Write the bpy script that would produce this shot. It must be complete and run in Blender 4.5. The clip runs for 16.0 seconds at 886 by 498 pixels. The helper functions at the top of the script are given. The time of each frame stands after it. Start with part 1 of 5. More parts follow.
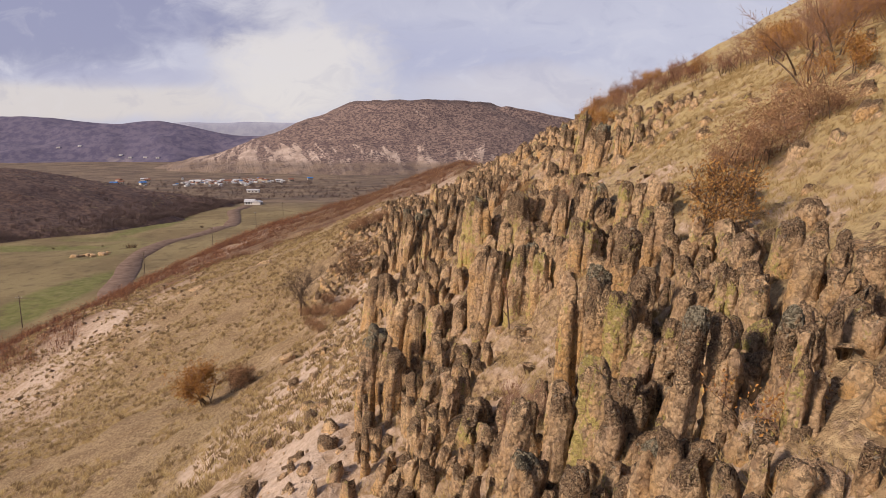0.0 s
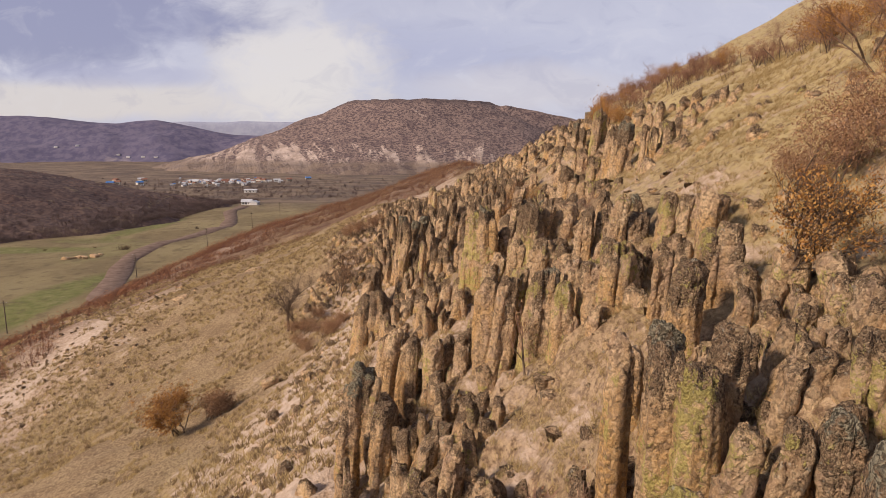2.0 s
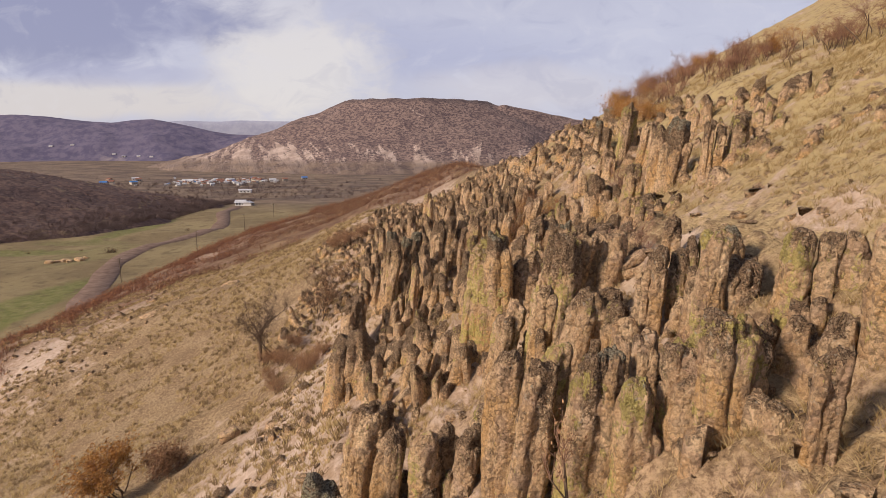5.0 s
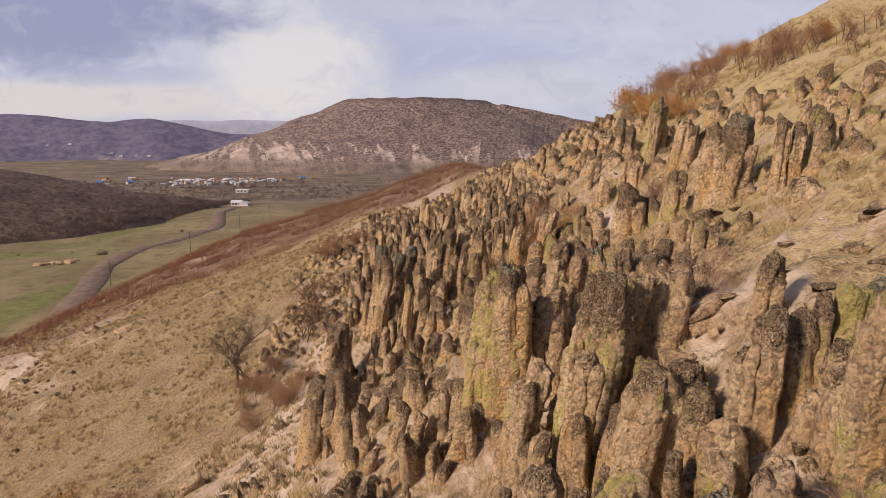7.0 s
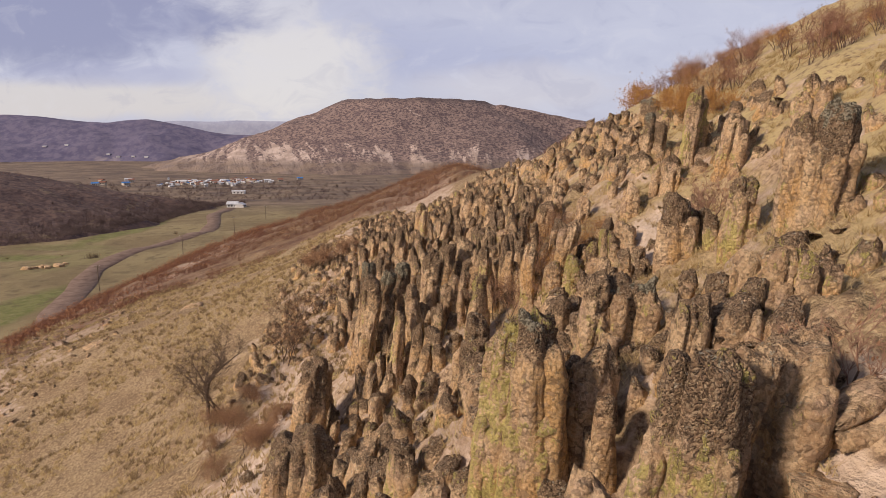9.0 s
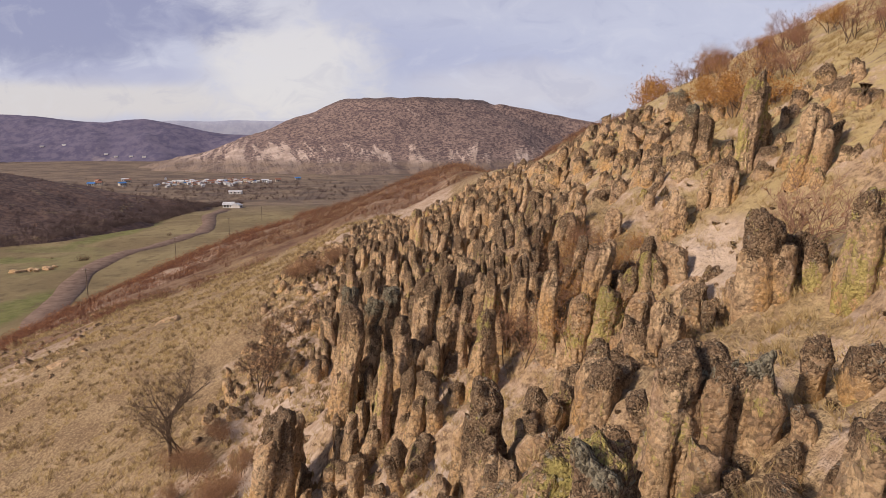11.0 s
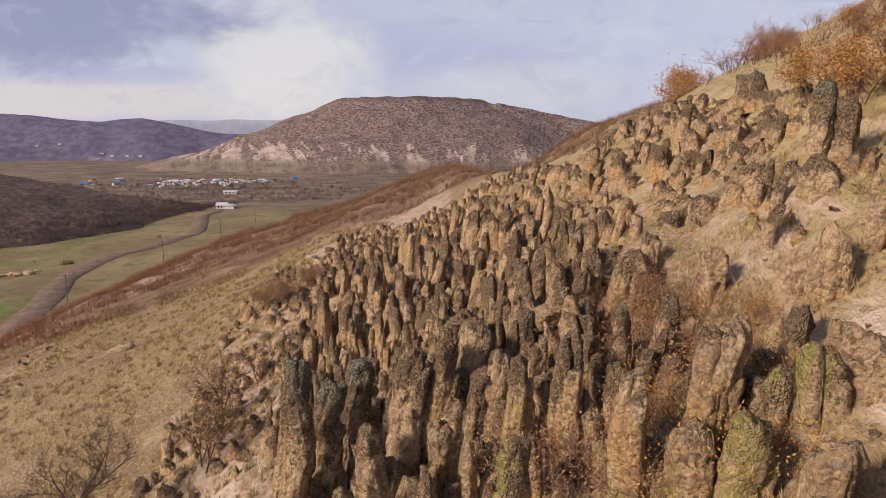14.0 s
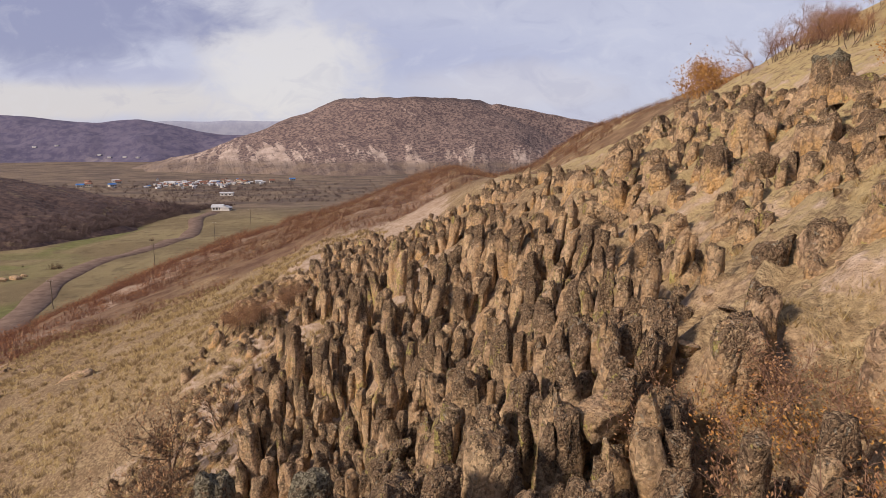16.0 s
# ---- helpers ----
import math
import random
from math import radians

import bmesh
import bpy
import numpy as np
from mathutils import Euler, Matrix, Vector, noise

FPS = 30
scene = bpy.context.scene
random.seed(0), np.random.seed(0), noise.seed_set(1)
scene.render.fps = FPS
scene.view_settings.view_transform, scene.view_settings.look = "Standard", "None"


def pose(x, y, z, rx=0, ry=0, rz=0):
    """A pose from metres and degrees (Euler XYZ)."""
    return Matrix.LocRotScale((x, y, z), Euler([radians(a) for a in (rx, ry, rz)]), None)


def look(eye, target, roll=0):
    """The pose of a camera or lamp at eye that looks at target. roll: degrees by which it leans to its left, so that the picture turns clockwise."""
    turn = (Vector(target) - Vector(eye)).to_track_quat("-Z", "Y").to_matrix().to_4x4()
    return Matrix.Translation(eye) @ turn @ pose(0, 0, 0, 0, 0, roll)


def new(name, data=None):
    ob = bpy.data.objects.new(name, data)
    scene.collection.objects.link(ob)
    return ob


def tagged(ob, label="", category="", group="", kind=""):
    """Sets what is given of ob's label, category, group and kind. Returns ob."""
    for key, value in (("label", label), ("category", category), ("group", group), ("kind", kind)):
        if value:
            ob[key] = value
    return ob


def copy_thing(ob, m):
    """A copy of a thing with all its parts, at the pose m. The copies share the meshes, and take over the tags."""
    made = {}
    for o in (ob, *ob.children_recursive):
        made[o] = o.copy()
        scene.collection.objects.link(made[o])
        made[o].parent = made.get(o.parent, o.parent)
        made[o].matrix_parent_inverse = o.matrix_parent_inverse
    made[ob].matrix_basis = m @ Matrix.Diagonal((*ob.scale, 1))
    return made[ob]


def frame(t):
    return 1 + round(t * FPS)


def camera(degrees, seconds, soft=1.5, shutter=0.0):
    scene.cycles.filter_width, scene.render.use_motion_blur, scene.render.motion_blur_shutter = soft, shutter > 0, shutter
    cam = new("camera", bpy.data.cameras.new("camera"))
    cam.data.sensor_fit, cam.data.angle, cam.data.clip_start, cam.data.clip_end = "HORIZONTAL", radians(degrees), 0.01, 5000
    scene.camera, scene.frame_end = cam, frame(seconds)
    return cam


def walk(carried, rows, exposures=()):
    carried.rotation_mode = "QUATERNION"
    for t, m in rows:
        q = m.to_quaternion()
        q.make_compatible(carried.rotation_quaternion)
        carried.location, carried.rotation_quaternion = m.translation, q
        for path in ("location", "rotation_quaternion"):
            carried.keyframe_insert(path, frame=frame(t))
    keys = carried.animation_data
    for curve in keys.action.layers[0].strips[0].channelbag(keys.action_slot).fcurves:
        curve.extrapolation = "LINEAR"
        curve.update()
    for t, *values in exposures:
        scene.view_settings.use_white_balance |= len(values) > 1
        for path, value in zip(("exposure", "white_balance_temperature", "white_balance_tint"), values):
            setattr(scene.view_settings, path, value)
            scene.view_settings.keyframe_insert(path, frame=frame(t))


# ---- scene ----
cam = camera(70.0, 16.0, soft=0.5)
METRES, AHEAD, EYE, TILT, LEAN, TURN = 80.0, 43.86, 45.0, -9.606, 0.0, 0.0
ROWS = [
    (0.0, 0.0, 0.0, 0.0, 0.000, 0.000, -0.0),
    (0.5, -0.0001, 0.0259, 0.0026, -0.018, -0.000, -0.01),
    (1.0, -0.0002, 0.0552, 0.0056, -0.036, -0.018, 0.0),
    (1.5, -0.0002, 0.0829, 0.0084, -0.073, -0.018, 0.01),
    (2.0, -0.0002, 0.1133, 0.0115, -0.091, -0.055, 0.03),
    (2.5, -0.0001, 0.1417, 0.0144, -0.146, -0.073, 0.02),
    (3.0, -0.0, 0.173, 0.0175, -0.182, -0.073, 0.02),
    (3.5, 0.0002, 0.202, 0.0204, -0.219, -0.091, 0.02),
    (4.0, 0.0004, 0.2339, 0.0236, -0.255, -0.091, 0.02),
    (6.5, 0.0014, 0.3884, 0.039, -0.401, -0.128, -0.01),
    (7.0, 0.0017, 0.42, 0.0421, -0.420, -0.146, 0.01),
    (7.5, 0.0021, 0.449, 0.0446, -0.456, -0.109, 0.02),
    (8.0, 0.0024, 0.4802, 0.0472, -0.493, -0.109, 0.04),
    (8.5, 0.0027, 0.509, 0.0496, -0.529, -0.109, 0.06),
    (9.0, 0.003, 0.5409, 0.0522, -0.565, -0.091, 0.07),
    (11.5, 0.005, 0.6967, 0.066, -0.693, -0.146, 0.15),
    (12.0, 0.0053, 0.7303, 0.069, -0.730, -0.164, 0.15),
    (12.5, 0.0055, 0.7617, 0.0717, -0.748, -0.164, 0.14),
    (13.0, 0.0059, 0.796, 0.0748, -0.784, -0.182, 0.15),
    (13.5, 0.0064, 0.8281, 0.0776, -0.803, -0.182, 0.13),
    (14.0, 0.007, 0.863, 0.0807, -0.821, -0.182, 0.16),
    (14.5, 0.0075, 0.8952, 0.0834, -0.839, -0.146, 0.17),
    (15.0, 0.0082, 0.9301, 0.0866, -0.857, -0.146, 0.2),
    (15.5, 0.0086, 0.9617, 0.0893, -0.894, -0.128, 0.22),
    (16.0, 0.0092, 0.9956, 0.0923, -0.930, -0.109, 0.25),
]
walk(cam, [(t, pose(0, 0, EYE, TILT, LEAN, TURN) @ pose(METRES * x, AHEAD * y, METRES * z, 90 + pitch, roll, yaw)) for t, x, y, z, yaw, pitch, roll in ROWS],
     exposures=[(0.0, 0.0, 6450, 13), (16.0, 0.0, 6250, 12)])


# ---- daylight: broken cloud with a low, veiled sun behind the camera's left shoulder ----
SUN_ELEVATION, SUN_AZIMUTH = radians(28.5), radians(-119)  # azimuth from +y towards +x
toward_sun = Vector((math.sin(SUN_AZIMUTH) * math.cos(SUN_ELEVATION), math.cos(SUN_AZIMUTH) * math.cos(SUN_ELEVATION), math.sin(SUN_ELEVATION)))
sun = new("sun", bpy.data.lights.new("sun", "SUN"))
sun.data.energy, sun.data.angle, sun.data.color = 4.7, radians(10), (1.0, 0.81, 0.62)
sun.matrix_world = look((0, 0, 300), Vector((0, 0, 300)) - toward_sun)


class Nodes:
    """A short hand for node trees."""

    def __init__(self, tree):
        self.tree = tree
        tree.nodes.clear()

    def add(self, kind, **settings):
        node = self.tree.nodes.new(kind)
        ins = settings.pop("ins", {})
        for key, value in settings.items():
            setattr(node, key, value)
        for key, value in ins.items():
            self.feed(node.inputs[key], value)
        return node

    def feed(self, socket, value):
        if isinstance(value, bpy.types.NodeSocket):
            self.tree.links.new(value, socket)
        elif isinstance(value, (tuple, list)) and socket.type == "RGBA":
            socket.default_value = (*value[:3], 1.0)
        else:
            socket.default_value = value

    def math(self, op, a, b=0.0, c=0.0, clamp=False):
        node = self.add("ShaderNodeMath", operation=op, use_clamp=clamp)
        for k, v in enumerate((a, b, c)):
            self.feed(node.inputs[k], v)
        return node.outputs[0]

    def ramp(self, value, lo, hi, a=0.0, b=1.0):
        node = self.add("ShaderNodeMapRange", interpolation_type="SMOOTHSTEP", ins={"Value": value, "From Min": lo, "From Max": hi, "To Min": a, "To Max": b})
        return node.outputs["Result"]

    def noise(self, where, scale, detail=4.0, rough=0.55, distort=0.0):
        node = self.add("ShaderNodeTexNoise", ins={"Vector": where, "Scale": scale, "Detail": detail, "Roughness": rough, "Distortion": distort})
        return node.outputs["Fac"]

    def mix(self, fac, a, b, mode="MIX"):
        node = self.add("ShaderNodeMix", data_type="RGBA", blend_type=mode)
        self.feed(node.inputs[0], fac)
        self.feed(node.inputs[6], a)
        self.feed(node.inputs[7], b)
        return node.outputs[2]

    def scaled(self, where, x, y, z):
        return self.add("ShaderNodeMapping", ins={"Vector": where, "Scale": (x, y, z)}).outputs[0]


world = bpy.data.worlds.new("cloudy_sky")
scene.world = world
world.use_nodes = True
n = Nodes(world.node_tree)
sky = n.add("ShaderNodeTexSky", sky_type="NISHITA", sun_disc=False, sun_elevation=SUN_ELEVATION, sun_rotation=SUN_AZIMUTH)
clear = n.mix(1.0, sky.outputs[0], (0.10, 0.10, 0.10), "MULTIPLY")
way = n.add("ShaderNodeTexCoord").outputs["Generated"]
parts_of_way = n.add("ShaderNodeSeparateXYZ", ins={0: way})
wx, wy, wz = parts_of_way.outputs
ahead = n.math("MAXIMUM", wy, 0.15)
across, up = n.math("MULTIPLY", n.math("DIVIDE", wx, ahead), 0.553), n.math("MULTIPLY", n.math("DIVIDE", wz, ahead), 0.558)
# the cloud deck seen flat from below: far clouds crowd towards the horizon
deck = n.add("ShaderNodeCombineXYZ", ins={0: across, 1: n.math("MULTIPLY", up, 1.9), 2: wy}).outputs[0]
soft_cloud = n.noise(deck, 7.0, 7.0, 0.55, 0.6)
fine_cloud = n.noise(deck, 22.0, 7.0, 0.6, 0.8)
wave = n.math("ADD", n.math("MULTIPLY", soft_cloud, 0.62), n.math("MULTIPLY", fine_cloud, 0.38))
wob = n.math("SUBTRACT", wave, 0.5)


def blob(cx, cy, rx, ry, wobble):
    """A soft-edged bank of cloud in the sky ahead."""
    dx = n.math("DIVIDE", n.math("SUBTRACT", across, cx), rx)
    dy = n.math("DIVIDE", n.math("SUBTRACT", up, cy), ry)
    d = n.math("SQRT", n.math("ADD", n.math("MULTIPLY", dx, dx), n.math("MULTIPLY", dy, dy)))
    return n.ramp(n.math("ADD", d, n.math("MULTIPLY", wob, wobble)), 1.25, 0.55)


cream = (0.80, 0.755, 0.73)
grey = (0.52, 0.52, 0.645)
slate = (0.33, 0.335, 0.49)
tone = n.mix(n.ramp(wave, 0.36, 0.62), grey, (0.60, 0.60, 0.71))
tone = n.mix(n.math("MULTIPLY", blob(0.0, 0.078, 0.13, 0.026, 3.4), 0.55), tone, (0.44, 0.455, 0.63))
tone = n.mix(n.math("MULTIPLY", blob(0.14, 0.105, 0.2, 0.03, 3.4), 0.5), tone, (0.62, 0.62, 0.72))
tone = n.mix(n.math("MULTIPLY", blob(-0.33, 0.034, 0.26, 0.019, 2.2), 0.9), tone, (0.74, 0.685, 0.655))
tone = n.mix(n.math("MULTIPLY", blob(-0.135, 0.062, 0.082, 0.052, 3.2), 0.97), tone, cream)
tone = n.mix(n.math("MULTIPLY", blob(-0.155, 0.108, 0.06, 0.02, 3.0), 0.8), tone, (0.72, 0.70, 0.74))
tone = n.mix(n.math("MULTIPLY", blob(-0.34, 0.105, 0.185, 0.05, 2.4), 0.97), tone, slate)
tone = n.mix(n.math("MULTIPLY", blob(-0.27, 0.056, 0.1, 0.012, 3.0), 0.5), tone, (0.46, 0.46, 0.62))
tone = n.mix(n.math("MULTIPLY", blob(0.075, 0.046, 0.09, 0.02, 3.0), 0.6), tone, (0.68, 0.64, 0.68))
tone = n.mix(n.math("MULTIPLY", n.ramp(fine_cloud, 0.53, 0.68), 0.16), tone, (0.78, 0.75, 0.78))
tone = n.mix(n.math("MULTIPLY", n.ramp(fine_cloud, 0.46, 0.34), 0.16), tone, slate)
tone = n.mix(n.ramp(up, 0.022, -0.005), tone, (0.50, 0.51, 0.64))
# sky above the view darkened by hand to lower the fill light
tone = n.mix(n.math("MULTIPLY", n.ramp(wz, 0.12, 0.6), 0.75), tone, (0.20, 0.21, 0.28))
tone = n.mix(0.12, tone, clear)
backdrop_light = n.add("ShaderNodeBackground", ins={"Color": tone, "Strength": 1.0})
n.add("ShaderNodeOutputWorld", ins={"Surface": backdrop_light.outputs[0]})
scene.view_settings.exposure = 0.0

# ---- numeric noise and the lie of the land ----
def hash01(i, j, k, seed):
    n = (i.astype(np.int64) * 374761393 + j.astype(np.int64) * 668265263 + k.astype(np.int64) * 2147483647 + seed * 1274126177) & 0xFFFFFFFF
    n = ((n ^ (n >> 13)) * 1274126177) & 0xFFFFFFFF
    return ((n ^ (n >> 16)) & 0xFFFF) / 65535.0


def noise3(x, y, z, seed=0):
    """Smooth value noise from -1 to 1."""
    x, y, z = np.broadcast_arrays(np.asarray(x, float), np.asarray(y, float), np.asarray(z, float))
    i, j, k = np.floor(x), np.floor(y), np.floor(z)
    u, v, w = x - i, y - j, z - k
    u, v, w = u * u * (3 - 2 * u), v * v * (3 - 2 * v), w * w * (3 - 2 * w)
    total = 0.0
    for a in (0, 1):
        for b in (0, 1):
            for c in (0, 1):
                total = total + hash01(i + a, j + b, k + c, seed) * (u if a else 1 - u) * (v if b else 1 - v) * (w if c else 1 - w)
    return total * 2 - 1


def fbm(x, y, z=0.0, octaves=3, seed=0):
    total, size, scale = 0.0, 1.0, 1.0
    for o in range(octaves):
        total = total + size * noise3(np.asarray(x) * scale, np.asarray(y) * scale, np.asarray(z) * scale, seed + o)
        size, scale = size * 0.5, scale * 2.03
    return total


def ease(a, b, v):
    u = np.clip((v - a) / (b - a), 0, 1)
    return u * u * (3 - 2 * u)


# Cross profile of the hillside: distance across the slope, height.
ACROSS = [-400, -180, -112, -93, -80, -60, -47, -35, -25, -18, -10, -5, 0, 4, 8, 12, 17, 22, 40, 80, 160, 400]
HEIGHT = [-2.53, -0.55, 0.04, 1.23, 6.38, 11.83, 15.29, 18.96, 22.23, 24.70, 28.96, 32.13, 36.09, 39.65, 42.33, 44.90, 48.27, 51.14, 60.35, 79.66, 111.34, 148.97]


# Terraces along the rocky belt: distance ahead, rise or dip.
ALONG = [5.0, 10.5, 16.0, 20.5, 24.9, 29.9, 35.4, 41.5, 45.9, 50.4, 54.2, 57.0, 61.4, 64.7, 70.3, 76.9, 88.0]
TERRACE = [0, -0.4, -0.7, -0.9, -0.4, -0.15, 0, -0.1, -1.35, -0.4, 0.6, 0.6, -0.3, -0.4, 0.9, 1.0, 0.3]


def ground(x, y):
    """Height of the land without its small bumps."""
    x, y = np.asarray(x, float), np.asarray(y, float)
    shift = 26 * ease(70.5, 149, y) * ease(2, 24, x) + 12 * ease(163, 307, y) + 0.289 * np.clip(y - 263, 0, 4000)
    s = x - shift
    z = sum(np.interp(s + d, ACROSS, HEIGHT) * w for d, w in ((-3, 0.2), (-1.5, 0.2), (0, 0.2), (1.5, 0.2), (3, 0.2)))
    # the shoulder of grass below the far end of the rocks
    z = z + 5.9 * ease(56.3, 88.9, y) * (1 - ease(235.6, 340.8, y)) * ease(-94, -50, s) * (1 - ease(-14, 4, s))
    z = z + np.interp(y, ALONG, TERRACE) * ease(-9, -3, x) * (1 - ease(9, 15, x))
    # a hollow under the tall front row
    z = z - 0.95 * ease(-6, -2, x) * (1 - ease(3, 6, x)) * ease(15.8, 19.7, y) * (1 - ease(32.4, 39.1, y))
    # beyond the crest the hill rounds off
    z = z - ease(112.4, 223, y) * (0.15 * np.clip(x - 50, 0, 4000) + 0.004 * np.clip(x - 86, 0, 60) ** 2)
    # the valley falls gently towards the village
    z = z - ease(-60, -150, s) * 12 * ease(272, 1213, y)
    return z

# ---- materials ----
def material(name, build, roughness=0.9):
    m = bpy.data.materials.new(name)
    m.use_nodes = True
    k = Nodes(m.node_tree)
    shader = k.add("ShaderNodeBsdfPrincipled", ins={"Roughness": roughness})
    shader.inputs["Specular IOR Level"].default_value = 0.25
    colour, relief, size = build(k)
    k.feed(shader.inputs["Base Color"], colour)
    if relief is not None:
        bump = k.add("ShaderNodeBump", ins={"Height": relief, "Strength": 0.9, "Distance": size})
        k.feed(shader.inputs["Normal"], bump.outputs[0])
    k.add("ShaderNodeOutputMaterial", ins={"Surface": shader.outputs[0]})
    return m


def here(k):
    return k.add("ShaderNodeNewGeometry").outputs["Position"]


def rock_look(crust, lichen, cap=0.0):
    """Tan volcanic rock full of small stones, with a dark crust of lichen on the upper part and yellow-green patches."""
    def build(k):
        p = here(k)
        tall = k.add("ShaderNodeAttribute", attribute_name="tall").outputs["Fac"]
        nx = k.add("ShaderNodeSeparateXYZ", ins={0: k.add("ShaderNodeNewGeometry").outputs["True Normal"]}).outputs[0]
        odd = k.add("ShaderNodeObjectInfo").outputs["Random"]
        island = k.add("ShaderNodeNewGeometry").outputs["Random Per Island"]
        vary = k.math("FRACT", k.math("ADD", odd, island))
        bent = k.add("ShaderNodeVectorMath", operation="ADD", ins={0: p, 1: k.scaled(k.add("ShaderNodeTexNoise", ins={"Vector": p, "Scale": 6.0, "Detail": 2.0}).outputs["Color"], 0.12, 0.12, 0.12)}).outputs[0]
        broad = k.noise(p, 0.7, 4.0, 0.6)
        drip = k.noise(k.scaled(p, 1.0, 1.0, 0.22), 2.6, 6.0, 0.65)
        spots = k.noise(p, 3.4, 6.0, 0.70, 0.5)
        grain = k.noise(p, 17.0, 6.0, 0.72)
        crumb = k.noise(p, 38.0, 3.0, 0.7)
        pebble = k.add("ShaderNodeTexVoronoi", ins={"Vector": bent, "Scale": 9.0})
        knob = k.add("ShaderNodeTexVoronoi", ins={"Vector": bent, "Scale": 26.0})
        cell = k.add("ShaderNodeSeparateXYZ", ins={0: knob.outputs["Color"]}).outputs[0]
        stone = k.add("ShaderNodeSeparateXYZ", ins={0: pebble.outputs["Color"]}).outputs[0]
        # bare rock
        tan = k.mix(k.ramp(drip, 0.36, 0.64), (0.53, 0.338, 0.187), (0.87, 0.64, 0.395))
        tan = k.mix(k.math("MULTIPLY", k.ramp(broad, 0.45, 0.68), 0.55), tan, (0.60, 0.375, 0.165))
        tan = k.mix(k.math("MULTIPLY", k.ramp(k.noise(p, 1.5, 4.0, 0.6), 0.50, 0.66), 0.6), tan, (0.62, 0.435, 0.32))
        tan = k.mix(k.math("MULTIPLY", vary, 0.35), tan, (0.52, 0.375, 0.255))
        ochre = k.math("MULTIPLY", k.ramp(tall, 0.75, 0.1), k.ramp(k.noise(k.scaled(p, 1.0, 1.0, 0.3), 1.1, 3.0), 0.42, 0.62))
        tan = k.mix(k.math("MULTIPLY", ochre, 0.75), tan, (0.68, 0.405, 0.15))
        tan = k.mix(k.math("MULTIPLY", k.ramp(grain, 0.51, 0.58), 0.34), tan, (0.23, 0.145, 0.088))
        tan = k.mix(k.math("MULTIPLY", k.ramp(grain, 0.45, 0.39), 0.5), tan, (0.84, 0.66, 0.43))
        tan = k.mix(k.math("MULTIPLY", k.ramp(stone, 0.80, 0.86), 0.5), tan, (0.34, 0.235, 0.16))
        # pits between the stones: their shade is painted in as dark brown
        hollow = k.math("MULTIPLY", k.ramp(pebble.outputs["Distance"], 0.5, 0.62), k.ramp(spots, 0.44, 0.58))
        tan = k.mix(k.math("MULTIPLY", hollow, 0.6), tan, (0.13, 0.085, 0.055))
        # dark crust, grain by grain
        reach = k.math("ADD", k.math("MULTIPLY", tall, 0.9), k.math("MULTIPLY", spots, 1.0))
        reach = k.math("ADD", reach, k.math("MULTIPLY", k.math("SUBTRACT", drip, 0.5), 0.7))
        reach = k.math("ADD", reach, k.math("MULTIPLY_ADD", vary, 0.4, -0.12))
        reach = k.math("ADD", reach, k.math("MULTIPLY", k.math("SUBTRACT", grain, 0.5), 0.7))
        reach = k.math("ADD", reach, k.math("MULTIPLY", k.math("SUBTRACT", cell, 0.5), 0.16))
        dark = k.ramp(reach, 1.375 - crust, 1.44 - crust)
        crusty = k.mix(k.ramp(cell, 0.25, 0.6), (0.066, 0.042, 0.028), (0.24, 0.155, 0.095))
        crusty = k.mix(k.math("MULTIPLY", k.ramp(cell, 0.82, 0.88), 0.7), crusty, (0.46, 0.35, 0.225))
        crusty = k.mix(k.math("MULTIPLY", k.ramp(crumb, 0.52, 0.58), 0.55), crusty, (0.44, 0.32, 0.20))
        colour = k.mix(k.math("MULTIPLY", dark, 0.88), tan, crusty)
        patch = k.math("ADD", k.math("MULTIPLY_ADD", nx, -0.10, k.noise(p, 0.8, 3.0, 0.55)), k.math("MULTIPLY", k.math("SUBTRACT", spots, 0.5), 0.8))
        green = k.ramp(k.math("ADD", patch, k.math("MULTIPLY", k.math("SUBTRACT", grain, 0.5), 0.5)), 0.78 - lichen, 0.87 - lichen)
        colour = k.mix(k.math("MULTIPLY", green, 0.75), colour, k.mix(k.ramp(grain, 0.38, 0.6), (0.33, 0.275, 0.075), (0.66, 0.57, 0.19)))
        flecks = k.ramp(k.noise(p, 8.0, 3.0, 0.6), 0.62, 0.68)
        colour = k.mix(k.math("MULTIPLY", k.math("MULTIPLY", flecks, tall), 0.6), colour, (0.50, 0.47, 0.38))
        if cap:
            pale = k.ramp(k.math("ADD", tall, k.math("MULTIPLY", k.math("SUBTRACT", spots, 0.5), 0.9)), 0.98 - cap, 1.08 - cap)
            colour = k.mix(k.math("MULTIPLY", pale, 0.75), colour, k.mix(k.ramp(cell, 0.3, 0.7), (0.13, 0.12, 0.085), (0.37, 0.36, 0.27)))
        bead = k.math("SUBTRACT", 1.0, knob.outputs["Distance"])
        relief = k.math("ADD", k.math("MULTIPLY", spots, 1.0), k.math("MULTIPLY", grain, 0.55))
        relief = k.math("ADD", relief, k.math("MULTIPLY", k.math("SUBTRACT", 1.0, pebble.outputs["Distance"]), 0.4))
        relief = k.math("ADD", relief, k.math("MULTIPLY", k.math("MULTIPLY", bead, dark), 0.45))
        return colour, relief, 0.3
    return build


ROCK = material("rock_crusted", rock_look(0.08, 0.08))
ROCK_DARK = material("rock_dark_crusted", rock_look(0.25, 0.09))
ROCK_TAN = material("rock_tan", rock_look(-0.06, 0.07))
ROCK_LICHEN = material("rock_yellow_lichen", rock_look(0.06, 0.225))
ROCK_CAP = material("rock_grey_cap", rock_look(0.22, 0.08, cap=0.13))


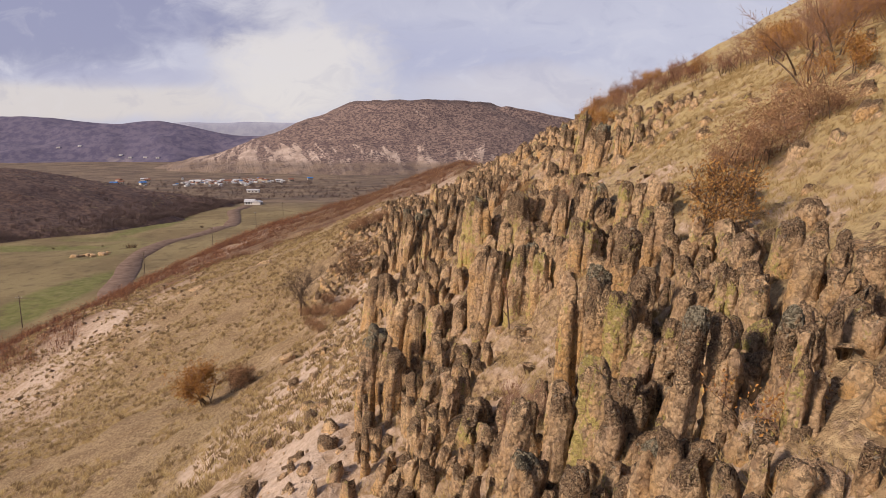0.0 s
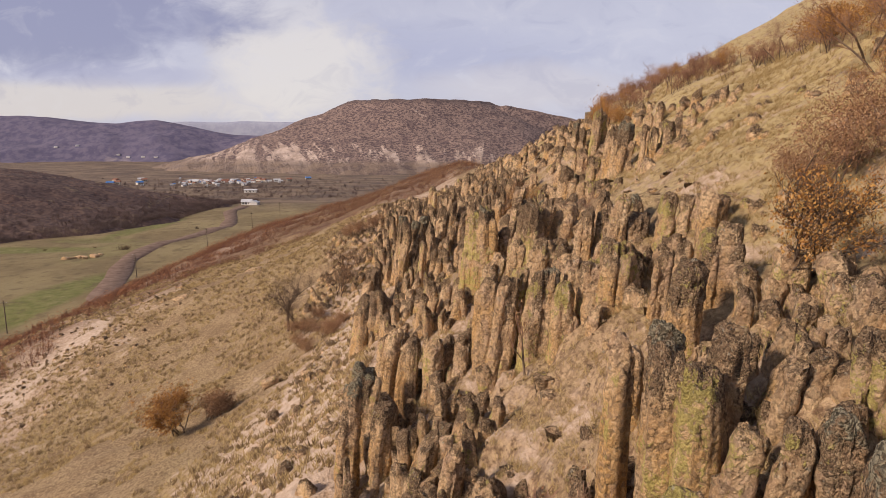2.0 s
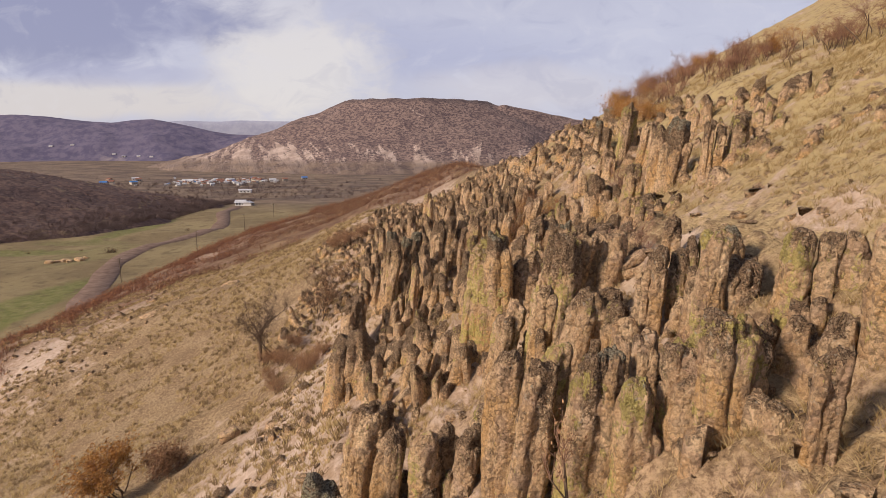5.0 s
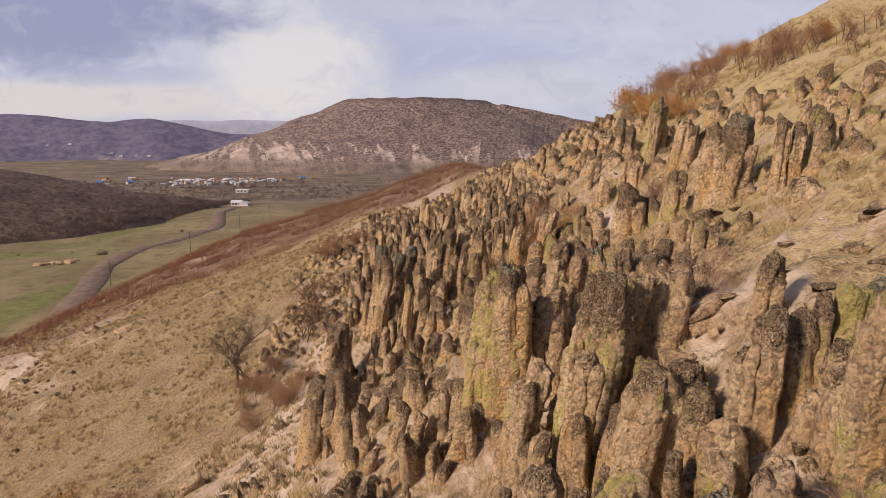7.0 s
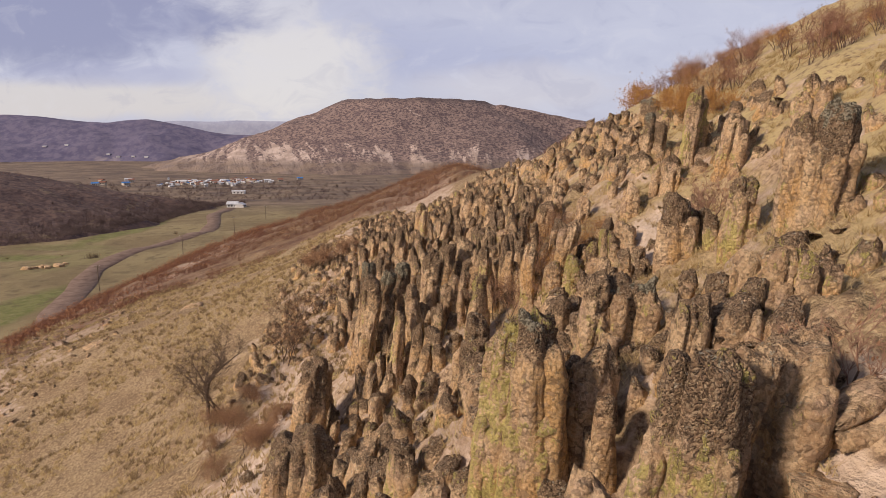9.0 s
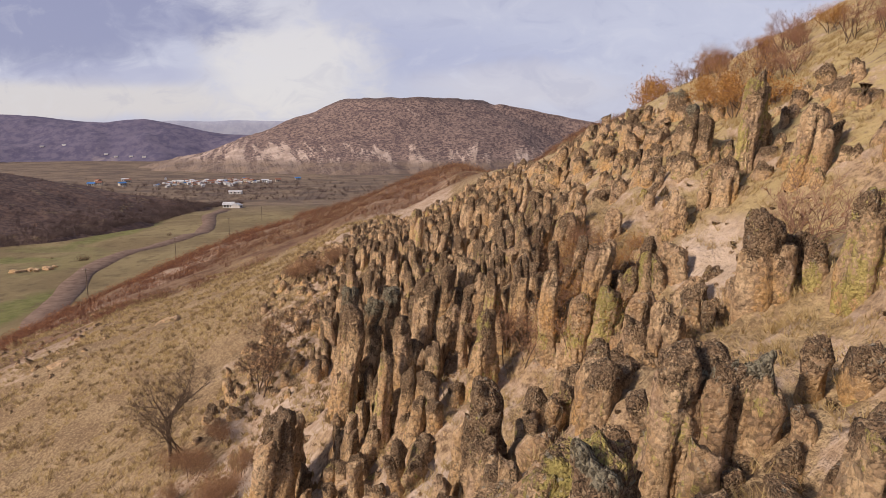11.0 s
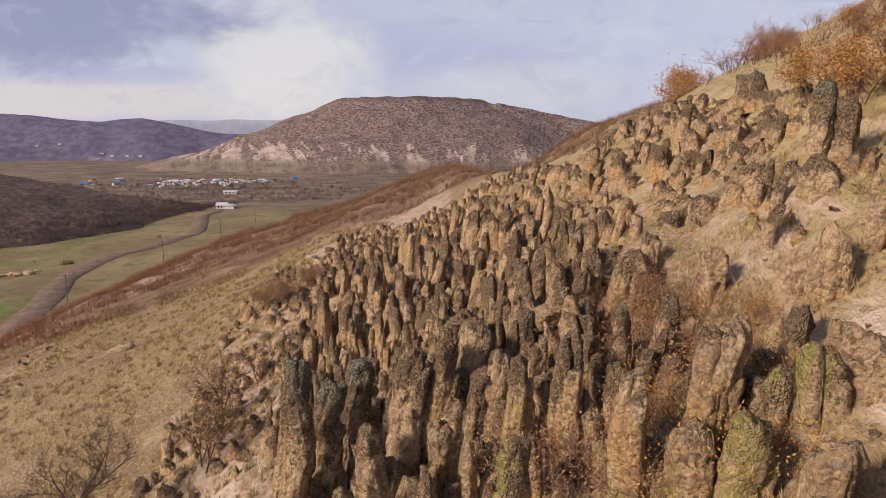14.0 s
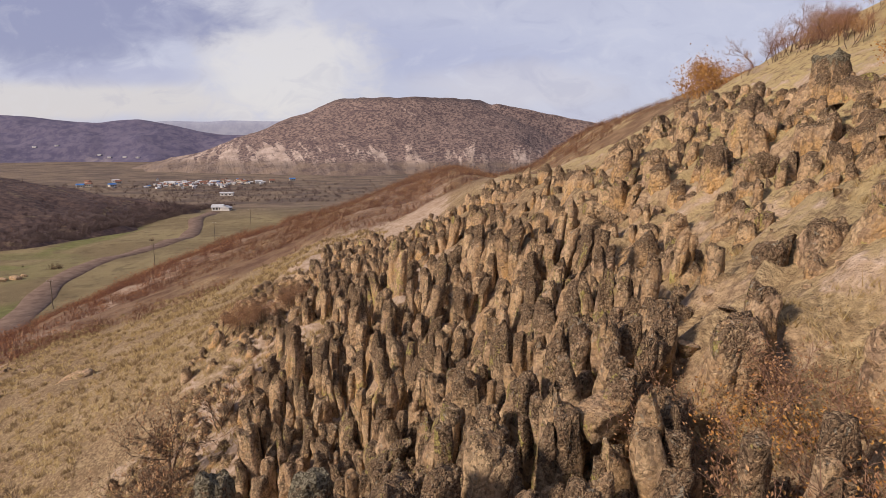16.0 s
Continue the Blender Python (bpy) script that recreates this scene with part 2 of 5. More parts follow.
def ground_look(k):
    p = here(k)
    px, py, pz = k.add("ShaderNodeSeparateXYZ", ins={0: p}).outputs
    nz = k.add("ShaderNodeSeparateXYZ", ins={0: k.add("ShaderNodeNewGeometry").outputs["Normal"]}).outputs[2]
    big, mid, fine, grit = k.noise(p, 0.045, 4.0), k.noise(p, 0.33, 5.0, 0.6), k.noise(p, 2.6, 5.0, 0.65), k.noise(p, 14.0, 3.0, 0.7)
    straw = k.mix(k.ramp(mid, 0.32, 0.68), (0.25, 0.17, 0.098), (0.38, 0.28, 0.165))
    straw = k.mix(k.math("MULTIPLY", k.ramp(fine, 0.50, 0.60), 0.6), straw, (0.15, 0.095, 0.056))
    straw = k.mix(k.math("MULTIPLY", k.ramp(big, 0.5, 0.66), 0.5), straw, (0.33, 0.25, 0.135))
    clod = k.noise(p, 6.5, 4.0, 0.7)
    straw = k.mix(k.math("MULTIPLY", k.ramp(clod, 0.53, 0.58), 0.6), straw, (0.13, 0.085, 0.05))
    straw = k.mix(k.math("MULTIPLY", k.ramp(clod, 0.47, 0.41), 0.55), straw, (0.52, 0.40, 0.235))
    straw = k.mix(k.math("MULTIPLY", k.ramp(px, 5.0, 13.0), k.ramp(fine, 0.66, 0.45)), straw, (0.45, 0.355, 0.18))
    # bare pinkish earth below the rocks and in worn patches
    soil = k.mix(k.ramp(fine, 0.3, 0.7), (0.35, 0.245, 0.165), (0.61, 0.48, 0.385))
    soil = k.mix(k.math("MULTIPLY", k.ramp(grit, 0.5, 0.7), 0.5), soil, (0.24, 0.155, 0.10))
    foot = k.math("MULTIPLY", k.ramp(px, -15.0, -7.0), k.ramp(px, 4.0, 0.0))
    reach = k.math("ADD", k.math("MULTIPLY", mid, 1.0), k.math("MULTIPLY", foot, 0.25))
    reach = k.math("ADD", reach, k.math("MULTIPLY", k.math("SUBTRACT", fine, 0.5), 0.35))
    reach = k.math("ADD", reach, k.math("MULTIPLY", k.ramp(nz, 0.86, 0.70), 0.10))
    reach = k.math("SUBTRACT", reach, k.math("MULTIPLY", k.math("MULTIPLY", k.ramp(px, -13.0, -19.0), k.ramp(px, -48.0, -40.0)), 0.10))
    lower = k.math("MULTIPLY", k.ramp(px, -66.0, -50.0), k.ramp(px, -30.0, -42.0))
    reach = k.math("ADD", reach, k.math("MULTIPLY", lower, 0.23))
    colour = k.mix(k.math("MULTIPLY", k.ramp(reach, 0.56, 0.70), 0.9), straw, soil)
    # trodden bare patches among the rocks
    for cx, cy, rx, ry in ((-13.2, 34.0, 2.0, 3.0), (-11.0, 39.0, 1.5, 3.6), (-9.2, 44.5, 1.3, 4.2), (-8.2, 52.0, 1.1, 5.0), (-8.4, 60.5, 0.9, 3.6), (-47.0, 71.0, 2.6, 8.0), (-44.5, 80.0, 2.2, 6.0), (8.7, 47.8, 1.3, 2.2), (6.4, 31.7, 1.2, 1.7), (-6.2, 31.0, 1.9, 12.0), (-5.6, 49.4, 1.6, 6.7), (0.6, 45.9, 1.6, 2.0), (-2.4, 60.7, 0.7, 1.7)):
        dx, dy = k.math("DIVIDE", k.math("SUBTRACT", px, cx), rx), k.math("DIVIDE", k.math("SUBTRACT", py, cy), ry)
        d = k.math("ADD", k.math("ADD", k.math("MULTIPLY", dx, dx), k.math("MULTIPLY", dy, dy)), k.math("MULTIPLY", k.math("SUBTRACT", mid, 0.5), 2.4))
        colour = k.mix(k.math("MULTIPLY", k.ramp(d, 1.3, 0.7), 0.85), colour, k.mix(0.35, soil, (0.72, 0.60, 0.50)))
    # steep faces in the rocky belt are bare stone
    stone = k.mix(k.ramp(k.noise(p, 5.0, 6.0, 0.7), 0.36, 0.62), (0.15, 0.095, 0.06), (0.46, 0.335, 0.21))
    steep = k.math("MULTIPLY", k.ramp(nz, 0.80, 0.62), k.math("MULTIPLY", k.ramp(px, -8.0, -3.0), k.ramp(px, 18.0, 12.0)))
    colour = k.mix(steep, colour, stone)
    # the shrubby lower flank keeps a russet litter
    edge = k.math("MINIMUM", k.math("MULTIPLY_ADD", px, 1.37, 152.6), 117.0)
    beyond = k.math("ADD", k.math("SUBTRACT", py, edge), k.math("MULTIPLY", k.math("SUBTRACT", mid, 0.5), 33.0))
    russet = k.mix(k.ramp(mid, 0.35, 0.65), (0.11, 0.055, 0.038), (0.22, 0.135, 0.08))
    colour = k.mix(k.math("MULTIPLY", k.ramp(beyond, -4.5, 8.0), k.ramp(k.noise(p, 0.09, 4.0, 0.6), 0.36, 0.52, 0.25, 0.85)), colour, russet)
    # meadow on the valley floor
    strip = k.noise(k.scaled(p, 1.0, 0.6, 1.0), 0.03, 5.0, 0.6, 0.4)
    hummock = k.noise(p, 0.16, 6.0, 0.68)
    meadow = k.mix(k.ramp(strip, 0.40, 0.60), (0.205, 0.158, 0.086), (0.29, 0.235, 0.125))
    for cx, cy, rx, ry, amount in ((-178.0, 272.0, 30.0, 9.0, 0.75), (-115.0, 180.0, 9.0, 42.0, 0.8), (-161.0, 352.0, 8.0, 45.0, 0.75), (-165.0, 300.0, 20.0, 9.0, 0.4), (-140.0, 270.0, 12.0, 30.0, 0.25)):
        dx, dy = k.math("DIVIDE", k.math("SUBTRACT", px, cx), rx), k.math("DIVIDE", k.math("SUBTRACT", py, cy), ry)
        d = k.math("ADD", k.math("ADD", k.math("MULTIPLY", dx, dx), k.math("MULTIPLY", dy, dy)), k.math("MULTIPLY", k.math("SUBTRACT", hummock, 0.5), 2.2))
        meadow = k.mix(k.math("MULTIPLY", k.ramp(d, 1.5, 0.5), amount), meadow, k.mix(k.ramp(mid, 0.35, 0.65), (0.125, 0.15, 0.04), (0.20, 0.21, 0.07)))
    meadow = k.mix(k.ramp(py, 420.0, 520.0), meadow, k.mix(k.ramp(k.noise(p, 0.022, 5.0, 0.65), 0.38, 0.62), (0.115, 0.085, 0.075), (0.235, 0.175, 0.125)))
    meadow = k.mix(k.math("MULTIPLY", k.ramp(hummock, 0.52, 0.64), 0.6), meadow, (0.125, 0.095, 0.055))
    meadow = k.mix(k.math("MULTIPLY", k.ramp(hummock, 0.45, 0.33), 0.5), meadow, (0.31, 0.255, 0.145))
    meadow = k.mix(k.math("MULTIPLY", k.ramp(fine, 0.55, 0.68), 0.5), meadow, (0.14, 0.105, 0.055))
    low = k.ramp(k.math("ADD", pz, k.math("MULTIPLY", k.math("SUBTRACT", mid, 0.5), 2.0)), 2.6, 1.2)
    colour = k.mix(low, colour, meadow)
    relief = k.math("ADD", k.math("MULTIPLY", fine, 1.0), k.math("ADD", k.math("MULTIPLY", clod, 0.35), k.math("MULTIPLY", grit, 0.08)))
    return colour, relief, 0.3


GROUND = material("hill_ground", ground_look, 1.0)


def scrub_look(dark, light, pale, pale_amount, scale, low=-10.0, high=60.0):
    """A far hillside: dark low scrub over pale eroded earth; the farthest hills pass hazed colours."""
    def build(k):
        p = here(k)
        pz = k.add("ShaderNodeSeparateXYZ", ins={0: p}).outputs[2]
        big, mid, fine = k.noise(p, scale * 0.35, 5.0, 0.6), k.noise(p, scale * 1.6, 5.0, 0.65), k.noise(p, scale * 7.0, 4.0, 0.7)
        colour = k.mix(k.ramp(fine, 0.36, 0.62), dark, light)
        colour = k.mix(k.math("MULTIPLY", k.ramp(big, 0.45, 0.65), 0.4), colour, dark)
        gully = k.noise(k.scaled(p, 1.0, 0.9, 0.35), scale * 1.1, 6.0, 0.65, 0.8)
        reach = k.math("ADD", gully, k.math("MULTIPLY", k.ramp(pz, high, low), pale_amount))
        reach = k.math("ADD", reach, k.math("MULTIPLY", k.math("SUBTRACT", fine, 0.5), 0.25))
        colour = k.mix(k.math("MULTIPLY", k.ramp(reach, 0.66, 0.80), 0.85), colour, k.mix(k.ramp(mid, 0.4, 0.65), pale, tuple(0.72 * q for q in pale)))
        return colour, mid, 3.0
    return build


def mesa_look(k):
    """Dark low scrub over pale earth that rain has cut into runnels."""
    p = here(k)
    px, py, pz = k.add("ShaderNodeSeparateXYZ", ins={0: p}).outputs
    nz = k.add("ShaderNodeSeparateXYZ", ins={0: k.add("ShaderNodeNewGeometry").outputs["Normal"]}).outputs[2]
    fine, mid, big = k.noise(p, 0.16, 5.0, 0.75), k.noise(p, 0.035, 5.0, 0.65), k.noise(p, 0.008, 4.0, 0.6)
    scrubby = k.mix(k.ramp(fine, 0.42, 0.56), (0.085, 0.062, 0.068), (0.26, 0.19, 0.165))
    scrubby = k.mix(k.math("MULTIPLY", k.ramp(mid, 0.50, 0.64), 0.55), scrubby, (0.082, 0.058, 0.066))
    # runnels follow the fall of the slope, which leans away on either side of the hill
    lean = k.math("MULTIPLY_ADD", pz, k.ramp(px, 250.0, -350.0, -0.5, 1.4), px)
    along = k.add("ShaderNodeCombineXYZ", ins={0: lean, 1: k.math("MULTIPLY", py, 0.15), 2: k.math("MULTIPLY", pz, 0.16)}).outputs[0]
    rill = k.math("ADD", k.math("MULTIPLY", k.noise(along, 0.022, 5.0, 0.6, 0.6), 0.55), k.math("MULTIPLY", k.noise(along, 0.075, 5.0, 0.65, 0.5), 0.45))
    height = k.math("ADD", pz, k.math("MULTIPLY", k.math("SUBTRACT", big, 0.5), 60.0))
    reach = k.math("ADD", rill, k.math("ADD", k.ramp(height, 70.0, 8.0, -0.06, 0.075), k.math("MULTIPLY", k.math("SUBTRACT", fine, 0.5), 0.22)))
    reach = k.math("ADD", reach, k.ramp(px, -150.0, -420.0, 0.0, 0.05))
    pale = k.mix(k.ramp(mid, 0.40, 0.62), (0.56, 0.45, 0.385), (0.36, 0.28, 0.235))
    colour = k.mix(k.math("MULTIPLY", k.ramp(reach, 0.565, 0.63), 0.88), scrubby, pale)
    colour = k.mix(k.math("MULTIPLY", k.ramp(pz, 14.0, -2.0), 0.8), colour, k.mix(k.ramp(mid, 0.4, 0.6), (0.12, 0.09, 0.08), (0.22, 0.165, 0.125)))
    # a rim of bare rock under the flat top
    colour = k.mix(k.math("MULTIPLY", k.ramp(pz, 128.0, 137.0), 0.5), colour, (0.07, 0.055, 0.06))
    return colour, k.math("ADD", rill, k.math("MULTIPLY", mid, 0.5)), 6.0


MESA = material("mesa_scrub", mesa_look, 1.0)
LEFT_HILL = material("brown_scrub", scrub_look((0.066, 0.043, 0.044), (0.15, 0.10, 0.082), (0.29, 0.225, 0.13), 0.10, 0.05), 1.0)
# distance haze is painted into the base colours of these two
HAZED_FAR_HILL = material("hazed_far_scrub", scrub_look((0.095, 0.088, 0.15), (0.155, 0.138, 0.20), (0.27, 0.235, 0.25), 0.10, 0.006), 1.0)
HAZED_FAINT_HILL = material("hazed_faint_mountain", scrub_look((0.30, 0.32, 0.42), (0.36, 0.38, 0.47), (0.4, 0.42, 0.5), 0.0, 0.004), 1.0)


def plain_look(a, b, scale, relief=0.02):
    def build(k):
        p = here(k)
        f = k.noise(p, scale, 5.0, 0.65)
        return k.mix(k.ramp(f, 0.3, 0.7), a, b), f, relief
    return build


ROAD = material("dirt_road", plain_look((0.13, 0.085, 0.066), (0.225, 0.16, 0.125), 0.35, 0.05), 1.0)
BARK = material("grey_brown_bark", plain_look((0.075, 0.05, 0.035), (0.17, 0.12, 0.085), 6.0))
TWIG = material("russet_twigs", plain_look((0.20, 0.11, 0.075), (0.36, 0.22, 0.15), 1.2))


def leaf_look(a, b, c):
    def build(k):
        r = k.add("ShaderNodeNewGeometry").outputs["Random Per Island"]
        colour = k.mix(k.ramp(r, 0.0, 0.6), a, b)
        return k.mix(k.ramp(r, 0.6, 1.0), colour, c), None, 0
    return build


LEAF_OAK = material("dry_oak_leaves", leaf_look((0.24, 0.105, 0.035), (0.40, 0.205, 0.06), (0.50, 0.30, 0.10)))
LEAF_BROWN = material("brown_leaves", leaf_look((0.18, 0.095, 0.055), (0.32, 0.18, 0.095), (0.44, 0.28, 0.15)))
GRASS = material("dry_grass_blades", leaf_look((0.30, 0.21, 0.095), (0.42, 0.31, 0.15), (0.50, 0.40, 0.21)))
RED_TWIG = material("dark_red_twigs", plain_look((0.17, 0.085, 0.062), (0.34, 0.185, 0.125), 0.4))
RED_LEAF = material("dark_red_leaves", leaf_look((0.20, 0.088, 0.052), (0.36, 0.165, 0.08), (0.47, 0.26, 0.125)))
GREY_TWIG = material("grey_twigs", plain_look((0.11, 0.078, 0.07), (0.22, 0.16, 0.14), 0.1))
DULL_GRASS = material("brown_grass_blades", leaf_look((0.15, 0.10, 0.055), (0.23, 0.16, 0.085), (0.30, 0.22, 0.12)))

# ---- the land ----
def mesh_from(name, verts, faces, mat, smooth=True):
    me = bpy.data.meshes.new(name)
    me.from_pydata(verts.tolist() if isinstance(verts, np.ndarray) else verts, [], faces.tolist() if isinstance(faces, np.ndarray) else faces)
    me.materials.append(mat)
    if smooth:
        me.polygons.foreach_set("use_smooth", [True] * len(me.polygons))
    me.update()
    return me


def grid_mesh(name, X, Y, Z, mat):
    rows, cols = X.shape
    v = np.stack([X, Y, Z], -1).reshape(-1, 3)
    i = np.arange(rows * cols).reshape(rows, cols)
    f = np.stack([i[:-1, :-1], i[:-1, 1:], i[1:, 1:], i[1:, :-1]], -1).reshape(-1, 4)
    return mesh_from(name, v, f, mat)


def rough_ground(x, y):
    """Height of the land with its hummocks and small terraces."""
    z = ground(x, y)
    near = 1 - ease(141, 229, y)
    on_hill = ease(-112, -90, x)
    z = z + near * on_hill * (0.45 * fbm(x * 0.13, y * 0.13, 0, 3, 3) + 0.16 * fbm(x * 0.7, y * 0.7, 0, 3, 8))
    # broken rock between the pillars
    belt = ease(-6.5, -2.5, x) * (1 - ease(7.5, 10.5, x)) * ease(6, 10.5, y) * (1 - ease(77, 93.5, y))
    belt = np.maximum(belt, 0.7 * ease(6, 9, x) * (1 - ease(13, 17, x)) * ease(46, 53, y) * (1 - ease(72, 88, y)))
    broken = 1 - np.abs(fbm(x * 0.55, y * 0.55, 0, 3, 15))
    ledge = 0.45 * np.abs(noise3(x * 1.5, y * 1.1, 0, 17)) + 0.22 * np.abs(noise3(x * 3.1, y * 2.3, 0, 19))
    z = z + belt * (0.55 * (broken - 0.6) + ledge - 0.2)
    z = z + (1 - on_hill * near) * (0.5 * fbm(x * 0.02, y * 0.036, 0, 3, 21) + 1.3 * (1 - ease(382, 660, y)) * fbm(x * 0.011, y * 0.031, 0, 2, 23))
    return z


def spread(fine_lo, fine_hi, step, lo, hi, grow):
    """Grid lines, close together in the middle and ever wider outside."""
    line = list(np.arange(fine_lo, fine_hi, step))
    d = step
    while line[-1] < hi:
        d *= grow
        line.append(line[-1] + d)
    d = step
    while line[0] > lo:
        d *= grow
        line.insert(0, line[0] - d)
    return np.array(line)


gx = spread(-8, 14, 0.36, -4800, 4800, 1.045)
gy = spread(7, 69, 0.26, -220, 2690, 1.036)
GX, GY = np.meshgrid(gx, gy)
land = new("ground", grid_mesh("ground", GX, GY, rough_ground(GX, GY), GROUND))
tagged(land, "dry straw-coloured hillside falling to a green valley floor", "ground", kind="structure")


def hill(name, cx, cy, rx, ry, nx, ny, height, mat, label, category="hill"):
    u, v = np.meshgrid(np.linspace(-1, 1, nx), np.linspace(-1, 1, ny))
    X, Y = cx + u * rx, cy + v * ry
    ob = new(name, grid_mesh(name, X, Y, height(X, Y), mat))
    return tagged(ob, label, category, kind="structure")


def mesa_height(x, y):
    u = x + 66 + 10 * fbm(x * 0.006, y * 0.011, 0, 2, 2)
    d = np.hypot(u, (y - 1640) * 1.3)
    gully = fbm(x * 0.011, y * 0.0054, 0, 4, 5)
    d = d + 20 * gully * ease(190, 330, d)
    z = np.interp(d, [0, 180, 187, 240, 330, 455, 560, 660, 900], [142, 141, 136, 112, 74, 30, 4, -24, -60])
    # the long shoulder falling to the right
    shoulder = 138 - 0.19 * np.clip(x - 120, 0, 2000)
    flank = 0.76 * np.clip(np.abs(y - 1640) - 66 + 11 * gully, 0, 2000)
    z = np.maximum(z, np.where(x > 100, shoulder - flank - 0.8 * np.clip(150 - x, 0, 60), -80))
    return z + 2.0 * fbm(x * 0.03, y * 0.054, 0, 3, 9)


hill("mesa", 150, 1634, 950, 581, 210, 210, mesa_height, MESA, "flat-topped hill with dark scrub and pale eroded foot", "hill")


def left_height(x, y):
    d = np.interp(y, [200, 283, 300, 317, 381, 470, 560], [-214, -204, -198, -176, -160, -157, -150]) - x
    ridge = np.interp(d, [-60, -10, 0, 30, 80, 140, 260, 500], [-30, -8, -3, 3, 15, 25, 35, 48])
    fall = 60 * ease(455, 640, y) + 40 * ease(290, 190, y)
    return ridge - fall + 4.5 * fbm(x * 0.012, y * 0.021, 0, 4, 31)


hill("brown_hill", -480, 438, 420, 266, 150, 160, left_height, LEFT_HILL, "low brown hill with leafless scrub")


def far_left_height(x, y):
    u = x / y * 2216
    z = np.interp(u, [-2400, -1471, -1283, -1151, -1102, -1037, -976, -923, -848, -772, -715, -572, -440], [140, 126, 117, 108, 102, 106, 110, 104, 89, 73, 67, 63, 40])
    drop = 150 * ease(2160, 1828, y) + 150 * ease(2271, 2548, y)
    return z - drop + (3 + 9 * ease(2180, 2080, y)) * fbm(x * 0.006, y * 0.012, 0, 4, 41)


hill("far_hill", -1500, 2188, 1300, 376, 200, 140, far_left_height, HAZED_FAR_HILL, "long hill across the valley, bluish haze painted into its colour")


def faint_height(x, y):
    z = 96 + 55 * np.exp(-((x + 900) / 600) ** 2) + 12 * fbm(x * 0.0016, 0, 0, 4, 51) - 0.02 * np.abs(x)
    return np.minimum(z, 200) - 260 * (1 - ease(2572, 2655, y))


hill("faint_mountains", 0, 2640, 2900, 83, 240, 30, faint_height, HAZED_FAINT_HILL, "mountains on the horizon, pale blue haze painted into their colour", "mountain")

# ---- rock pillars ----
def column(h, r, seed, seg=20, rings=22, knob=0.05, dome=0.18, squash=1.0, lean=(0.0, 0.0), sink=1.2, tip=0.0, bulk=0.52, crag=0.15):
    """Points, quads and height share of one weathered, angular pillar; its foot is at the origin."""
    rng = np.random.default_rng(seed)
    body_rings = rings - 4
    t = np.concatenate([np.linspace(0, 1, body_rings), [1.0, 1.0, 1.0, 1.0]])
    cap = np.concatenate([np.ones(body_rings), [0.88, 0.66, 0.36, 0.02]])
    z = -sink + t * (h + sink)
    a = np.linspace(0, 2 * np.pi, seg, endpoint=False)
    Zg, A = np.meshgrid(z, a, indexing="ij")
    T, cap = np.clip(Zg / h, 0, 1), np.repeat(cap[:, None], seg, 1)
    # blunt facets round the shaft
    sides = rng.integers(4, 7)
    blunt, sharp, rise = rng.uniform(0.12, 0.46), rng.uniform(2.0, 4.5), rng.uniform(0.04, 0.34)
    step = 2 * np.pi / sides
    turned = A + rng.uniform(0, 6) + 0.25 * noise3(Zg * 0.5, seed, 0, seed + 1)
    facet = np.cos(step / 2) / np.cos(np.mod(turned, step) - step / 2)
    ca, sa = np.cos(A), np.sin(A)
    R = bulk + (1.0 - bulk) * facet
    R = R * (1.05 - 0.10 * T + 0.10 * np.clip(0.12 - T, 0, 1) / 0.12)
    R = R * (1 + 0.16 * fbm(ca * 1.2 + seed * 3.1, sa * 1.2, Zg * 0.35, 2, seed) + 0.08 * noise3(ca * 0.7, sa * 0.7 + seed, Zg * 1.3, seed + 2))
    # grooves down the shaft and craggy lumps
    groove = 1 - np.abs(noise3(ca * 2.9 + seed, sa * 2.9, Zg * 0.3, seed + 21))
    R = R + 0.24 * (groove - 0.62)
    lump = np.abs(fbm(ca * r * 2.4 + seed * 1.3, sa * r * 2.4, Zg * 2.0, 3, seed + 23))
    R = R + crag * (0.28 - lump) * (0.4 + 0.8 * T)
    # upright fissures
    for _ in range(rng.integers(2, 5)):
        a0, depth, lo, hi = rng.uniform(0, 6.28), rng.uniform(0.08, 0.30), rng.uniform(-0.4, 0.3), rng.uniform(0.6, 1.6)
        d = np.abs(np.mod(A - a0 + 0.3 * noise3(Zg * 0.8, a0, seed, seed + 7) + np.pi, 2 * np.pi) - np.pi)
        R = R - depth * np.exp(-(d / 0.16) ** 2) * ease(lo, lo + 0.15, T) * (1 - ease(hi - 0.15, hi, T))
    # bedding cracks and small ledges
    for _ in range(rng.integers(1, 4)):
        level, tilt = rng.uniform(0.1, 0.85), rng.uniform(-0.06, 0.06)
        R = R - 0.09 * np.exp(-((T - level - tilt * ca) * h / 0.07) ** 2) + rng.uniform(-0.05, 0.05) * ease(-0.02, 0.02, T - level - tilt * ca)
    u = np.clip((T - (1 - dome)) / dome, 0, 1)
    R = R * (1 - blunt * u ** sharp * (1 + 0.5 * noise3(ca, sa, seed * 0.37, seed + 6))) * cap
    px, py = ca * r * R, sa * r * R
    rough = (1 - np.abs(fbm(px * 2.7 + seed, py * 2.7, Zg * 2.7, 3, seed + 9))) - 0.62
    pits = fbm(px * 7.0, py * 7.0, Zg * 7.0, 2, seed + 12)
    push = (knob * rough * 1.7 * (0.55 + 0.75 * T) + knob * 0.5 * pits * (0.4 + T)) * np.clip(cap * 2, 0, 1)
    X = px + ca * push + 0.07 * h * noise3(Zg * 0.45, seed * 1.7, 0, seed + 3) * T
    Y = (py + sa * push) * squash
